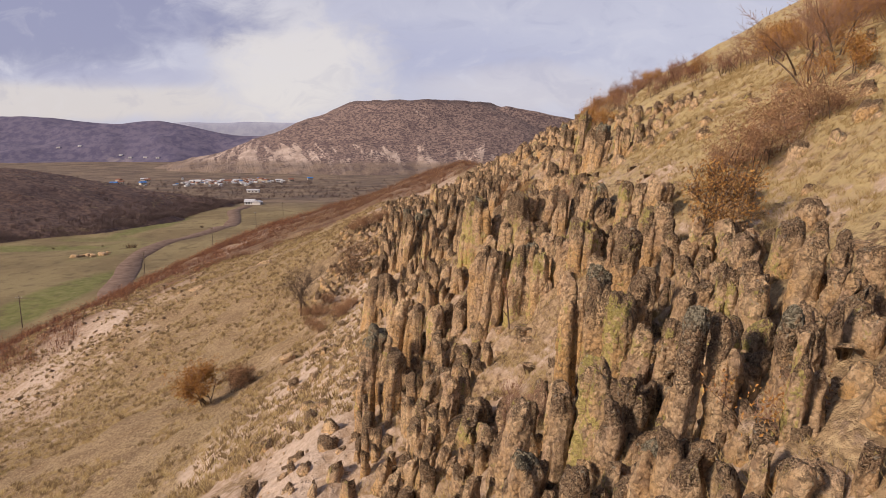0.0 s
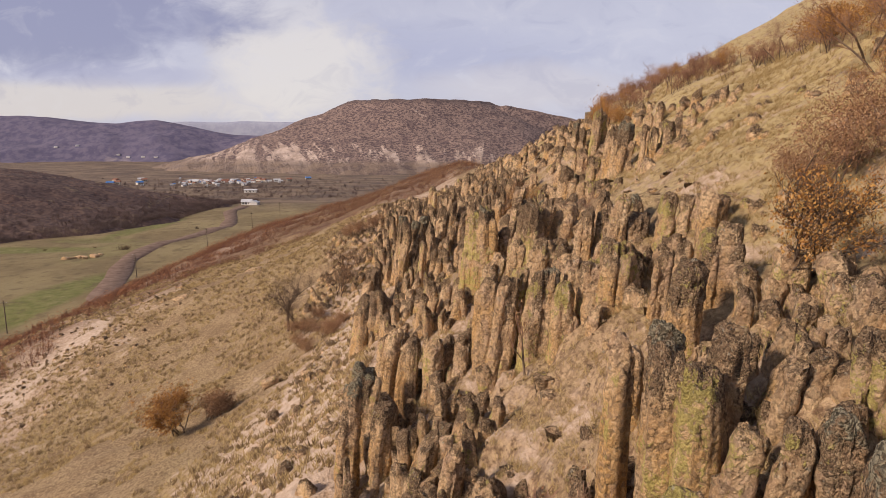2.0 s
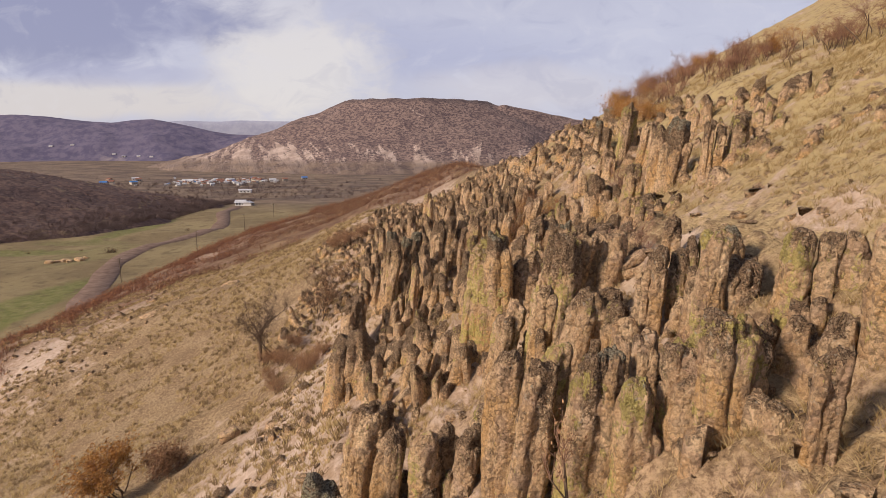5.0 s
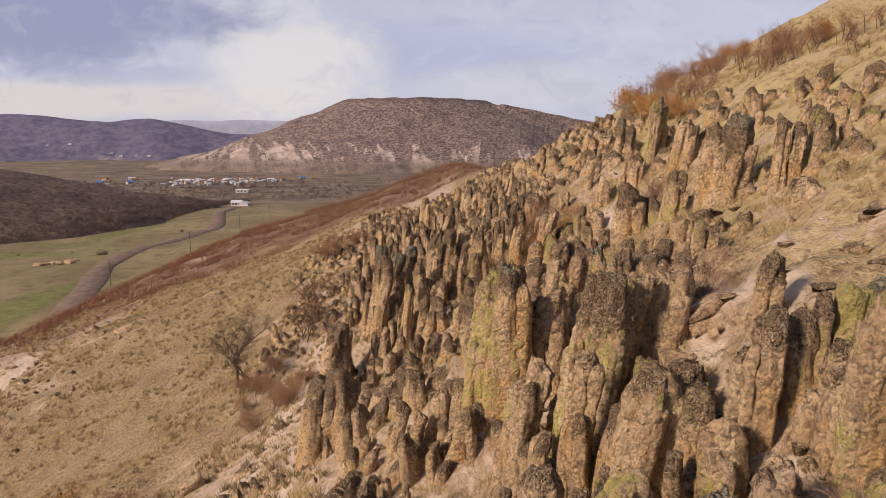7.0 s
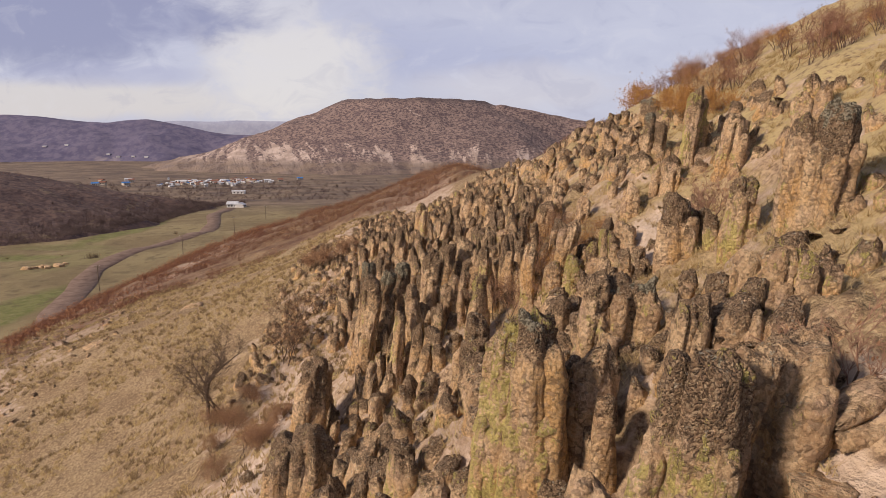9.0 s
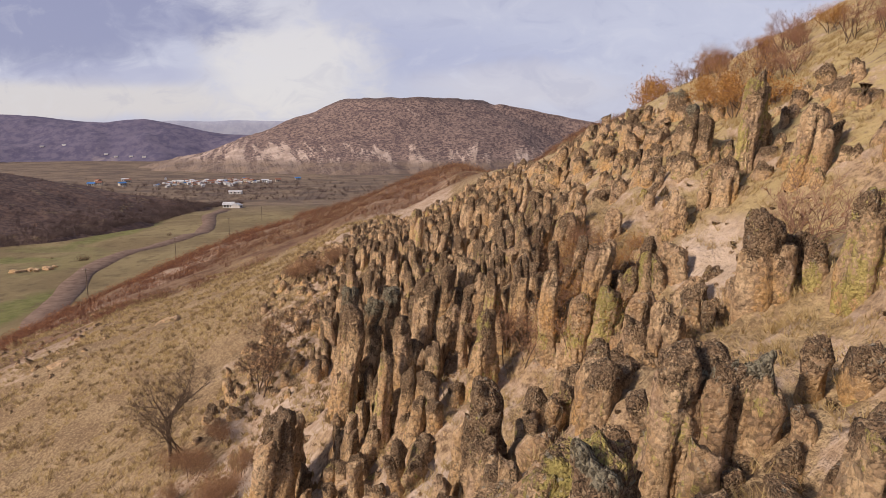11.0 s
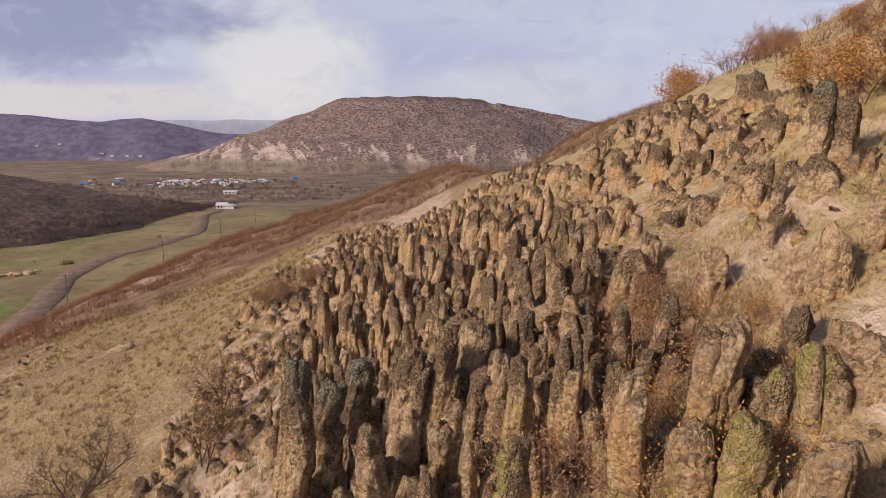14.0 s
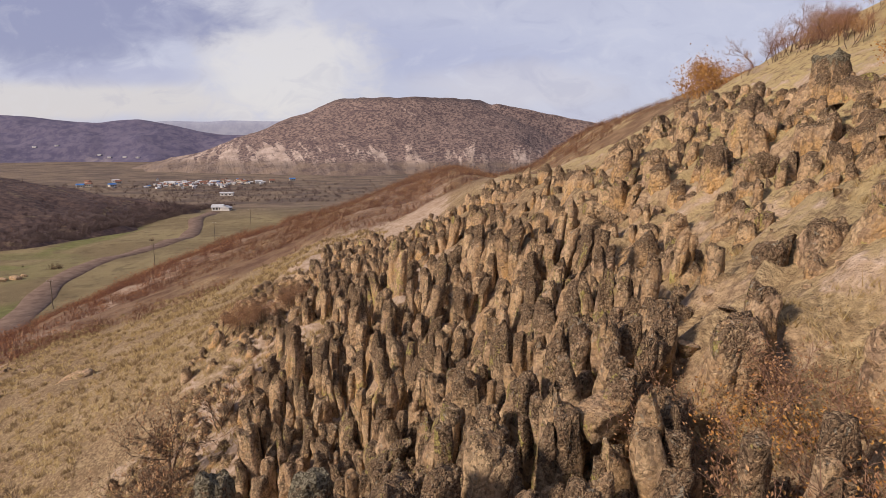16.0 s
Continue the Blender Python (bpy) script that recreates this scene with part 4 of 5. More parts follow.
# companions that stand shoulder to shoulder with the tall pillars
for x, y, r in list(taken):
    h = heights[(x, y)]
    for _ in range(rng.integers(0, 3)):
        a, r2 = rng.uniform(0, 6.28), r * rng.uniform(0.45, 0.75)
        x2, y2 = x + math.cos(a) * (r + r2) * 0.95, y + abs(math.sin(a)) * (r + r2) * 0.95
        h2 = min(h, 3.0) * rng.uniform(0.3, 0.75)
        if y > 49:
            r2 = min(r2, 0.26)
        if free(x2, y2, r2 * 0.9) and not in_clearing(x2, y2) and x2 < 8.5:
            taken.append((x2, y2, r2))
            lesser.append((x2, y2, h2, r2))
for x0, x1, y0, y1, tries, h0, h1, r0, r1 in BELTS:
    for _ in range(tries):
        x, y = rng.uniform(x0, x1), rng.uniform(y0, y1)
        clump = float(noise3(x * 0.35, y * 0.36, 0.5, 77))
        r, h = rng.uniform(r0, r1), h0 + (h1 - h0) * rng.beta(1.1, 2.0) * (1.0 + 0.3 * clump)
        if clump < -0.3 or in_clearing(x, y) or not free(x, y, r * 1.05):
            continue
        taken.append((x, y, r))
        lesser.append((x, y, h, r))


def stub(x, y, h, r, seg, rings):
    rg = np.random.default_rng(int(abs(x * 733 + y * 517)))
    slope = rg.normal(0.11, 0.05)
    return column(h, r, int(rg.integers(1, 9000)), seg=seg, rings=rings, dome=min(0.85, rg.uniform(0.4, 1.4) * r / h), squash=rg.uniform(0.75, 1.2),
                  lean=(slope, rg.normal(0, 0.05)), sink=0.7, tip=rg.uniform(-0.9, 0.9), knob=0.07, crag=0.5 if r > 0.33 else 0.34, bulk=0.4 if r > 0.33 else 0.5)


# the nearest of them, each a rock of its own
singles = [q for q in lesser if -3.5 < q[0] < 8.5 and q[1] < 55 and q[2] > 0.6][:125]
for x, y, h, r in singles:
    v, f, s = stub(x, y, h, r, 22, 17)
    mat = ROCK if rng.random() < 0.55 else (ROCK_TAN if rng.random() < 0.7 else ROCK_DARK)
    ob = new("rock_stub", with_share(mesh_from("rock_stub", v, f, mat), s))
    ob.location = (x, y, float(rough_ground(x, y)))
    tagged(ob, "low rounded rock stub between taller pillars", "rock", "rock stubs on the slope", "thing")


def gather(name, rocks, mat, label, seg, rings):
    """Many rocks in one mesh, turned and stretched from a score of shapes."""
    rg = np.random.default_rng(len(rocks))
    places = np.array(rocks)
    order = np.argsort(places[:, 2] / places[:, 3])
    vs, fs, ss, at = [], [], [], 0
    for batch in np.array_split(order, 22):
        x, y, h, r = places[batch[len(batch) // 2]]
        shapes = [stub(x + k, y, h, r, seg, rings) for k in (0, 3, 6)]
        for q in batch:
            x2, y2, h2, r2 = places[q]
            v, f, s = shapes[rg.integers(3)]
            a = rg.uniform(-0.9, 0.9) + (math.pi if rg.random() < 0.5 else 0.0)
            c, d = math.cos(a), math.sin(a)
            k = r2 / r
            w = np.column_stack([(v[:, 0] * c - v[:, 1] * d) * k, (v[:, 0] * d + v[:, 1] * c) * k, v[:, 2] * h2 / h])
            w[:, 0] += rg.normal(0.05, 0.05) * np.clip(w[:, 2], 0, None)
            vs.append(w + np.array([x2, y2, 0.0]))
            fs.append(f + at)
            ss.append(s)
            at += len(v)
    sizes = [len(v) for v in vs]
    ground_z = rough_ground(places[:, 0], places[:, 1])[order] - 0.1
    v = np.concatenate(vs)
    v[:, 2] += np.repeat(ground_z, sizes)
    ob = new(name, with_share(mesh_from(name, v, np.concatenate(fs), mat), np.concatenate(ss)))
    return tagged(ob, label, "rocks", kind="stuff")


chosen = set(singles)
rest = [q for q in lesser if q not in chosen]
columns = [q for q in rest if q[2] > 0.8]
gather("rock_columns", [q for k, q in enumerate(columns) if k % 8 in (0, 3, 6)], ROCK, "crowded small rock columns crusted with lichen", 15, 12)
gather("tan_columns", [q for k, q in enumerate(columns) if k % 8 in (1, 4)], ROCK_TAN, "crowded small ochre rock columns", 15, 12)
gather("dark_columns", [q for k, q in enumerate(columns) if k % 8 in (2, 5, 7)], ROCK_DARK, "crowded small rock columns dark with lichen", 15, 12)
low = [q for q in rest if q[2] <= 0.8]
gather("rock_rubble", low[::2], ROCK, "lichen-spotted rock rubble on the slope", 11, 9)
gather("dark_rubble", low[1::2], ROCK_DARK, "dark crusted rock rubble on the slope", 11, 9)


# loose stones on bare earth
rg2 = np.random.default_rng(29)
stones = [(x, y, r * 1.1, r) for x, y, r in zip(rg2.uniform(-9, 10.5, 4200), 8 + 55 * rg2.random(4200) ** 1.3, 0.03 + 0.15 * rg2.random(4200) ** 2.5)]
gather("loose_stones", stones, ROCK_TAN, "small loose stones scattered on bare earth", 6, 7)


def slab(x, y, z, a, b, c, rx, ry, rz, mat, label):
    """A fallen, angular slab."""
    bm = bmesh.new()
    bmesh.ops.create_cube(bm, size=2.0)
    bmesh.ops.subdivide_edges(bm, edges=bm.edges[:], cuts=4, use_grid_fill=True)
    for w in bm.verts:
        p = w.co.normalized() * 1.15
        q = w.co.lerp(p, 0.22)
        q += Vector((1, 1, 1)) * 0.16 * float(fbm(w.co.x * 1.7 + x, w.co.y * 1.7 + y, w.co.z * 1.7, 2, 6))
        w.co = Vector((q.x * a, q.y * b, q.z * c))
    me = bpy.data.meshes.new("slab")
    bm.to_mesh(me)
    bm.free()
    me.materials.append(mat)
    me.polygons.foreach_set("use_smooth", [True] * len(me.polygons))
    with_share(me, [0.5] * len(me.vertices))
    ob = new("fallen_slab", me)
    ob.matrix_world = pose(x, y, z, rx, ry, rz)
    return tagged(ob, label, "rock", kind="thing")


slab(6.9, 66.57, 42.38, 0.75, 0.4, 0.26, 0, 22, 8, ROCK_DARK, "tilted dark rock slab lying across the rocks")
slab(3.35, 53.60, 40.72, 0.36, 0.3, 0.2, 10, -12, 20, ROCK_TAN, "pale fallen boulder wedged between pillars")
slab(6.0, 32.26, 41.58, 0.5, 0.25, 0.10, 0, -30, 10, ROCK_TAN, "pale slab leaning on a boulder")
slab(5.95, 32.11, 41.24, 0.32, 0.25, 0.14, 0, -15, -10, ROCK_TAN, "pale slab lying under another")
slab(7.05, 54.25, 42.18, 0.28, 0.25, 0.05, 4, -8, 15, ROCK_TAN, "thin pale stone slab lying flat")
slab(6.55, 53.83, 41.83, 0.28, 0.25, 0.05, 6, -10, -20, ROCK_TAN, "thin pale stone slab lying flat")
for k, (x, y, a) in enumerate(((-145, 245, 1.3), (-143.5, 247, 0.9), (-142, 249, 1.4), (-139.4, 248, 1.2), (-137, 251, 1.5), (-137.5, 256, 0.9), (-140.5, 250.5, 0.8))):
    slab(x, y, float(rough_ground(x, y)) + 0.25, a, a * 0.8, a * 0.5, 0, 8 - 5 * k, 40 * k, ROCK, "grey boulder in a heap beside the dirt road")
slab(-12.6, 48.91, 27.77, 0.6, 0.35, 0.25, 0, -20, 30, ROCK_TAN, "brown boulder lying in dry grass")
slab(-31.5, 79.45, 23.81, 0.9, 0.6, 0.4, 0, -15, 10, ROCK, "grey boulder lying on the grass slope")
slab(-33.8, 85.10, 24.80, 1.1, 0.7, 0.4, 0, -12, 40, ROCK, "flat grey boulder on the grass slope")
slab(-25.6, 89.00, 27.37, 1.2, 0.8, 0.6, 0, -12, 70, ROCK_DARK, "dark boulder on the grass slope")


# ---- trees and shrubs ----
def part(name, me, parent, label=""):
    ob = new(name, me)
    ob.parent = parent
    return tagged(ob, label)


def limbs(rng, height, stems, depth, spread, wander=0.2):
    """For each stem its branch segments (start, end, radius, radius), for a plant that stands at the origin."""
    every = []

    def grow(segs, p, d, length, r, level):
        steps = 3 if level < depth else 2
        for k in range(steps):
            d = (d + Vector((rng.normal(0, wander), rng.normal(0, wander), rng.normal(0.05, wander * 0.6)))).normalized()
            q = p + d * (length / steps)
            r2 = r * (0.86 if level < depth else 0.7)
            segs.append((p, q, r, r2))
            p, r = q, r2
            if level < depth and (k > 0 or level > 0):
                for _ in range(2 if level < depth - 1 else 3):
                    side = Vector((rng.normal(), rng.normal(), rng.normal(0.25, 0.5))).normalized()
                    grow(segs, p, (d * 0.75 + side * spread).normalized(), length * rng.uniform(0.45, 0.72), r * 0.58, level + 1)

    for k in range(stems):
        a = rng.uniform(0, 6.28)
        out = spread * (0.12 if stems == 1 else 0.6)
        segs = []
        grow(segs, Vector((rng.normal(0, 0.05 * stems), rng.normal(0, 0.05 * stems), -0.25)), Vector((math.cos(a) * out, math.sin(a) * out, 1)).normalized(),
             height * rng.uniform(0.42, 0.6), height * (0.021 if stems == 1 else 0.013), 0)
        every.append(segs)
    k = height / max(s[1].z for segs in every for s in segs)
    return [[(a * k, b * k, r, s) for a, b, r, s in segs] for segs in every]


def tubes(name, segs, mat, sides):
    v, f = [], []
    for p, q, r, s in segs:
        d = (q - p).normalized()
        e = d.orthogonal().normalized()
        g = d.cross(e)
        at = len(v)
        for c, w in ((p, r), (q, s)):
            for k in range(sides):
                a = 2 * math.pi * k / sides
                v.append(tuple(c + (e * math.cos(a) + g * math.sin(a)) * w))
        for k in range(sides):
            n2 = (k + 1) % sides
            f.append((at + k, at + n2, at + sides + n2, at + sides + k))
    return mesh_from(name, v, f, mat)


def leaf_cloud(name, rng, points, count, size, scatter, mat):
    """Single small leaves, each folded along its middle."""
    v, f = [], []
    for _ in range(count):
        p = points[rng.integers(len(points))]
        c = Vector(p) + Vector(rng.normal(0, scatter, 3))
        d = Vector(rng.normal(0, 1, 3)).normalized()
        e = d.orthogonal().normalized()
        g = d.cross(e)
        s = size * rng.uniform(0.6, 1.3)
        at = len(v)
        v += [tuple(c - e * s), tuple(c + g * s * 0.5 + d * s * 0.2), tuple(c + e * s), tuple(c - g * s * 0.5 + d * s * 0.2)]
        f += [(at, at + 1, at + 2), (at, at + 2, at + 3)]
    return mesh_from(name, v, f, mat, False)


def plant(name, seed, height, stems, depth, spread, leaves, leaf_size, leaf_mat, label, category, twig_mat=None, group="", scatter=0.12):
    """A woody plant: thick wood, thin branches and what leaves are left."""
    rng = np.random.default_rng(seed)
    root = tagged(new(name), label, category, group, "thing")
    low = []
    for segs in limbs(rng, height, stems, depth, spread):
        limit = height * (0.0075 if stems == 1 else 0.006)
        thick = [s for s in segs if s[2] >= limit] or segs[:3]
        thin = [(p, q, max(r, 0.006), max(s, 0.004)) for p, q, r, s in segs if r < limit]
        stem = part("trunk" if stems == 1 else "stem", tubes("stem", thick, BARK, 5), root)
        if thin:
            part("brushwood", tubes("brushwood", thin, twig_mat or BARK, 3), stem)
        low += [q for p, q, r, s in (thin or segs) if q.z > 0.12 * height]
    if leaves:
        part("crown", leaf_cloud("crown", rng, low, leaves, leaf_size, scatter, leaf_mat), root, "dry autumn leaves")
    return root


def stand(x, y, turn=0.0, size=1.0, dip=0.05):
    return Matrix.Translation((x, y, float(rough_ground(x, y)) - dip)) @ Matrix.Rotation(turn, 4, "Z") @ Matrix.Diagonal((size, size, size, 1))


def put(ob, x, y, turn=0.0, size=1.0):
    ob.matrix_world = stand(x, y, turn, size)
    return ob


def repeat(ob, x, y, turn, size):
    c = copy_thing(ob, stand(x, y, turn, 1.0))
    c.scale = (size, size, size * 1.0)
    return c


# bare trees on the grass below the rocks
bare = put(plant("bare_tree", 3, 6.6, 1, 4, 1.0, 0, 0, None, "leafless small tree with spreading grey branches", "tree"), -14.4, 62.7, 0.4)
put(plant("bare_tree", 8, 4.6, 3, 3, 0.9, 0, 0, None, "leafless tree with several slender stems", "tree"), -13.0, 62.2, 1.0)
put(plant("small_oak", 5, 4.6, 3, 3, 0.8, 1100, 0.06, LEAF_BROWN, "small tree with brown withered leaves", "tree"), -10.2, 68.9)
put(plant("small_oak", 6, 3.7, 4, 3, 0.9, 1000, 0.06, LEAF_BROWN, "wide shrubby tree with brown withered leaves", "tree"), -10.6, 65.7, 2.0)
put(plant("small_oak", 16, 2.6, 5, 2, 0.9, 300, 0.07, LEAF_BROWN, "low shrubby tree with brown leaves", "tree"), -8.8, 72.1, 2.0)
put(plant("oak_bush", 7, 3.8, 9, 2, 0.95, 5200, 0.075, LEAF_OAK, "round orange oak bush standing in dry grass", "bush", TWIG), -18.5, 47.2)
put(plant("oak_bush", 12, 2.4, 9, 2, 0.9, 3200, 0.07, LEAF_BROWN, "low brown bush beside an orange one", "bush", TWIG), -16.4, 48.4)

# oaks and shrubs among the rocks
put(plant("oak_tree", 23, 3.2, 1, 4, 0.62, 3600, 0.04, LEAF_OAK, "small oak with orange leaves growing between rocks", "tree"), 7.6, 19.3)
put(plant("bare_shrub", 22, 2.8, 3, 3, 0.65, 90, 0.05, LEAF_BROWN, "twiggy shrub with a few dry leaves among rocks", "shrub", TWIG), 8.7, 44.4)
put(plant("bare_shrub", 24, 2.1, 2, 3, 0.7, 50, 0.05, LEAF_BROWN, "thin leafless shrub beside a boulder", "shrub", TWIG), 6.25, 33.1)
put(plant("bare_shrub", 25, 2.4, 1, 2, 0.45, 120, 0.045, LEAF_BROWN, "slender sapling with withered leaves before pillars", "shrub", TWIG), 2.7, 24.9)
put(plant("bare_shrub", 26, 2.0, 3, 3, 0.85, 40, 0.05, LEAF_BROWN, "tangled leafless shrub under the rocks", "shrub", TWIG), 2.5, 15.5)
put(plant("bare_shrub", 28, 1.9, 2, 3, 0.7, 30, 0.05, LEAF_BROWN, "thin leafless shrub among pillars", "shrub", TWIG), 5.3, 25.2)
put(plant("oak_bush", 27, 0.8, 5, 2, 1.0, 420, 0.04, LEAF_OAK, "low orange oak shrub at the foot of a pillar", "bush", TWIG), 5.75, 9.6)
shrub = put(plant("oak_bush", 31, 1.7, 10, 2, 1.0, 1700, 0.036, LEAF_BROWN, "dense brown oak shrub crowded between pillars", "bush", TWIG, "oak shrubs among pillars", 0.2), 3.3, 49.0)
for x, y, turn, size in ((3.9, 50.0, 1.2, 0.95), (2.6, 50.8, 2.1, 0.8), (4.6, 49.4, 4.0, 0.75), (3.4, 52.2, 5.0, 0.8), (5.2, 51.1, 0.5, 0.85), (4.4, 53.2, 2.6, 0.75), (5.9, 52.6, 3.3, 0.7)):
    repeat(shrub, x, y, turn, size)
amber = put(plant("oak_bush", 32, 1.1, 8, 2, 1.0, 1700, 0.034, LEAF_OAK, "low amber oak shrub spreading over bare ground", "bush", TWIG, "amber shrubs", 0.25), 5.6, 48.8)
for x, y, turn, size in ((5.1, 49.5, 1.0, 0.9), (6.6, 49.3, 2.5, 0.8), (4.9, 48.2, 3.5, 0.85), (6.3, 48.4, 5.0, 0.7), (6.2, 50.4, 0.4, 0.8), (5.4, 49.8, 1.7, 1.0), (5.8, 52.3, 2.9, 0.8), (7.3, 51.4, 4.4, 0.6)):
    repeat(amber, x, y, turn, size)

# big bushes on the upper slope
russet = put(plant("oak_bush", 41, 2.4, 8, 2, 0.9, 4200, 0.042, LEAF_BROWN, "broad russet oak bush on the grassy slope", "bush", TWIG, "russet bushes on the slope", 0.2), 11.6, 23.2)
for x, y, turn, size in ((12.9, 24.4, 2.0, 0.9), (10.9, 24.5, 4.0, 0.7), (13.8, 23.3, 5.0, 0.7), (-8.9, 54.4, 1.0, 0.75), (-9.6, 56.0, 3.0, 0.7), (-13.4, 61.1, 0.3, 0.65), (-12.2, 60.3, 2.2, 0.7), (-11.6, 62.3, 5.2, 0.6), (-12.6, 58.0, 4.2, 0.5), (-10.8, 53.4, 4.4, 0.6),
                         (-8.7, 58.0, 0.6, 0.6), (-9.9, 81.7, 0.4, 0.95), (-11.6, 82.7, 1.4, 0.8), (-8.2, 83.4, 2.4, 0.8)):
    repeat(russet, x, y, turn, size)

# thicket along the skyline
rng = np.random.default_rng(60)
kinds = [
    put(plant("thicket_shrub", 51, 2.6, 5, 2, 0.8, 900, 0.042, LEAF_OAK, "upright russet shrub with sparse orange leaves", "shrub", TWIG, "thicket along the hilltop", 0.15), 19.5, 33.8),
    put(plant("thicket_shrub", 52, 2.4, 6, 2, 0.8, 260, 0.042, LEAF_BROWN, "upright leafless purple-brown shrub", "shrub", RED_TWIG, "thicket along the hilltop", 0.15), 20.5, 67.6),
    put(plant("thicket_shrub", 53, 2.2, 5, 2, 0.9, 3200, 0.052, LEAF_OAK, "dense orange oak shrub on the hilltop", "shrub", TWIG, "thicket along the hilltop", 0.2), 18.5, 35.9),
    put(plant("thicket_tree", 54, 4.2, 2, 3, 0.7, 60, 0.06, LEAF_BROWN, "slender leafless tree on the upper slope", "tree", TWIG, "thicket along the hilltop", 0.2), 16.8, 28.0),
]
for k in range(190):
    y = 25 + 55 * rng.random() ** 1.15
    x = np.interp(y, [25, 33.8, 42, 56, 72.5, 89], [21.5, 20.5, 20.0, 20.0, 20.5, 20.5]) + rng.normal(0, 1.1) + (rng.exponential(2.0) if y < 45 else 0)
    which = rng.choice(4, p=[0.3, 0.06, 0.56, 0.08] if y < 42 else [0.08, 0.88, 0.02, 0.02])
    if x > 15.5 and (y < 40 or math.sin(y * 0.6) + 0.6 * math.sin(y * 1.5 + 1) > -0.35):
        repeat(kinds[which], x, y, rng.uniform(0, 6.28), rng.uniform(0.42, 0.78))
for x, y, turn, size, which in ((16.2, 29.1, 1, 0.9, 3), (17.0, 31.1, 2, 1.0, 3), (18.0, 29.8, 3, 0.9, 3), (15.6, 27.4, 3.4, 0.7, 0), (16.4, 26.6, 3.4, 0.8, 2), (14.9, 28.4, 2, 0.5, 0),
                                (24.6, 98.9, 1, 2.0, 2), (26.0, 100.1, 2, 1.5, 2), (29.0, 100.3, 2, 1.0, 3), (31.0, 101.5, 4, 1.1, 3), (13.9, 61.0, 1, 0.8, 2), (14.7, 60.5, 2, 0.75, 1), (15.4, 61.7, 3, 0.75, 1), (15.8, 60.1, 5, 0.75, 1), (16.6, 61.2, 0, 0.75, 1), (17.2, 59.6, 1, 0.75, 1), (16.2, 58.4, 2, 0.75, 1), (14.4, 56.4, 2, 0.7, 2), (13.8, 58.0, 1, 0.9, 2), (15.0, 59.5, 3, 0.9, 0)):
    repeat(kinds[which], x, y, turn, size)


def scrub(name, spots, seed, label, wood, leaf, twigs, leaves, tall, category="shrubs", over=None):
    """Far scrub: one mesh of twig sheaves and one of scattered leaves."""
    rng = np.random.default_rng(seed)
    at = np.array(spots)
    foot = rough_ground(at[:, 0], at[:, 1])
    if over is not None:
        foot = np.maximum(foot, over(at[:, 0], at[:, 1]))
    base = np.column_stack([at[:, 0], at[:, 1], foot - 0.15])
    size = at[:, 2]
    s, b = np.repeat(size, twigs), np.repeat(base, twigs, 0)
    count = len(s)
    b[:, :2] += rng.normal(0, 0.35, (count, 2)) * s[:, None]
    a, o = rng.uniform(0, 6.28, count), rng.uniform(0.1, 0.75, count) * s
    e = b + np.column_stack([np.cos(a) * o, np.sin(a) * o, tall * s * rng.uniform(0.55, 1.1, count)])
    w = (0.022 * s)[:, None]
    v = np.stack([b - w * [1, 0, 0], b + w * [1, 1, 0], b + w * [0, 1, 0], e], 1).reshape(-1, 3)
    k = 4 * np.arange(count)[:, None]
    f = np.concatenate([k + [0, 1, 3], k + [1, 2, 3], k + [2, 0, 3]])
    tagged(new(name, mesh_from(name, v, f, wood, False)), label, category, kind="stuff")
    s, c = np.repeat(size, leaves)[:, None], np.repeat(base, leaves, 0)
    c = c + rng.normal(0, 1, c.shape) * np.array([0.5, 0.5, 0.25 * tall]) * s + np.array([0, 0, 0.5 * tall]) * s
    v = (c[:, None, :] + rng.normal(0, 1, (len(c), 3, 3)) * 0.07 * np.sqrt(s)[:, :, None]).reshape(-1, 3)
    f = np.arange(len(v)).reshape(-1, 3)
    tagged(new(name + "_leaves", mesh_from(name + "_leaves", v, f, leaf, False)), label, category, kind="stuff")


rng = np.random.default_rng(71)
belt, flank = [], []
for _ in range(25000):
    y = 58 + 310 * rng.random() ** 1.7
    x = rng.uniform(-96, 60)
    edge = min(152.6 + 1.37 * x, 117)
    if y < edge + 14 * noise3(x * 0.08, y * 0.09, 0, 18) or noise3(x * 0.07, y * 0.09, 0, 8) + 0.6 * noise3(x * 0.25, y * 0.25, 0, 9) < -0.25:
        continue
    (belt if x < -40 else flank).append((x, y, rng.uniform(0.6, 1.3) * (1 + 0.5 * float(ease(136, 330, y)))))
scrub("shrub_belt", belt, 72, "belt of leafless russet shrubs below the slope", RED_TWIG, RED_LEAF, 9, 26, 1.5)
scrub("shrub_flank", flank, 73, "russet shrubs on the far flank of the hill", RED_TWIG, LEAF_BROWN, 7, 16, 1.2)


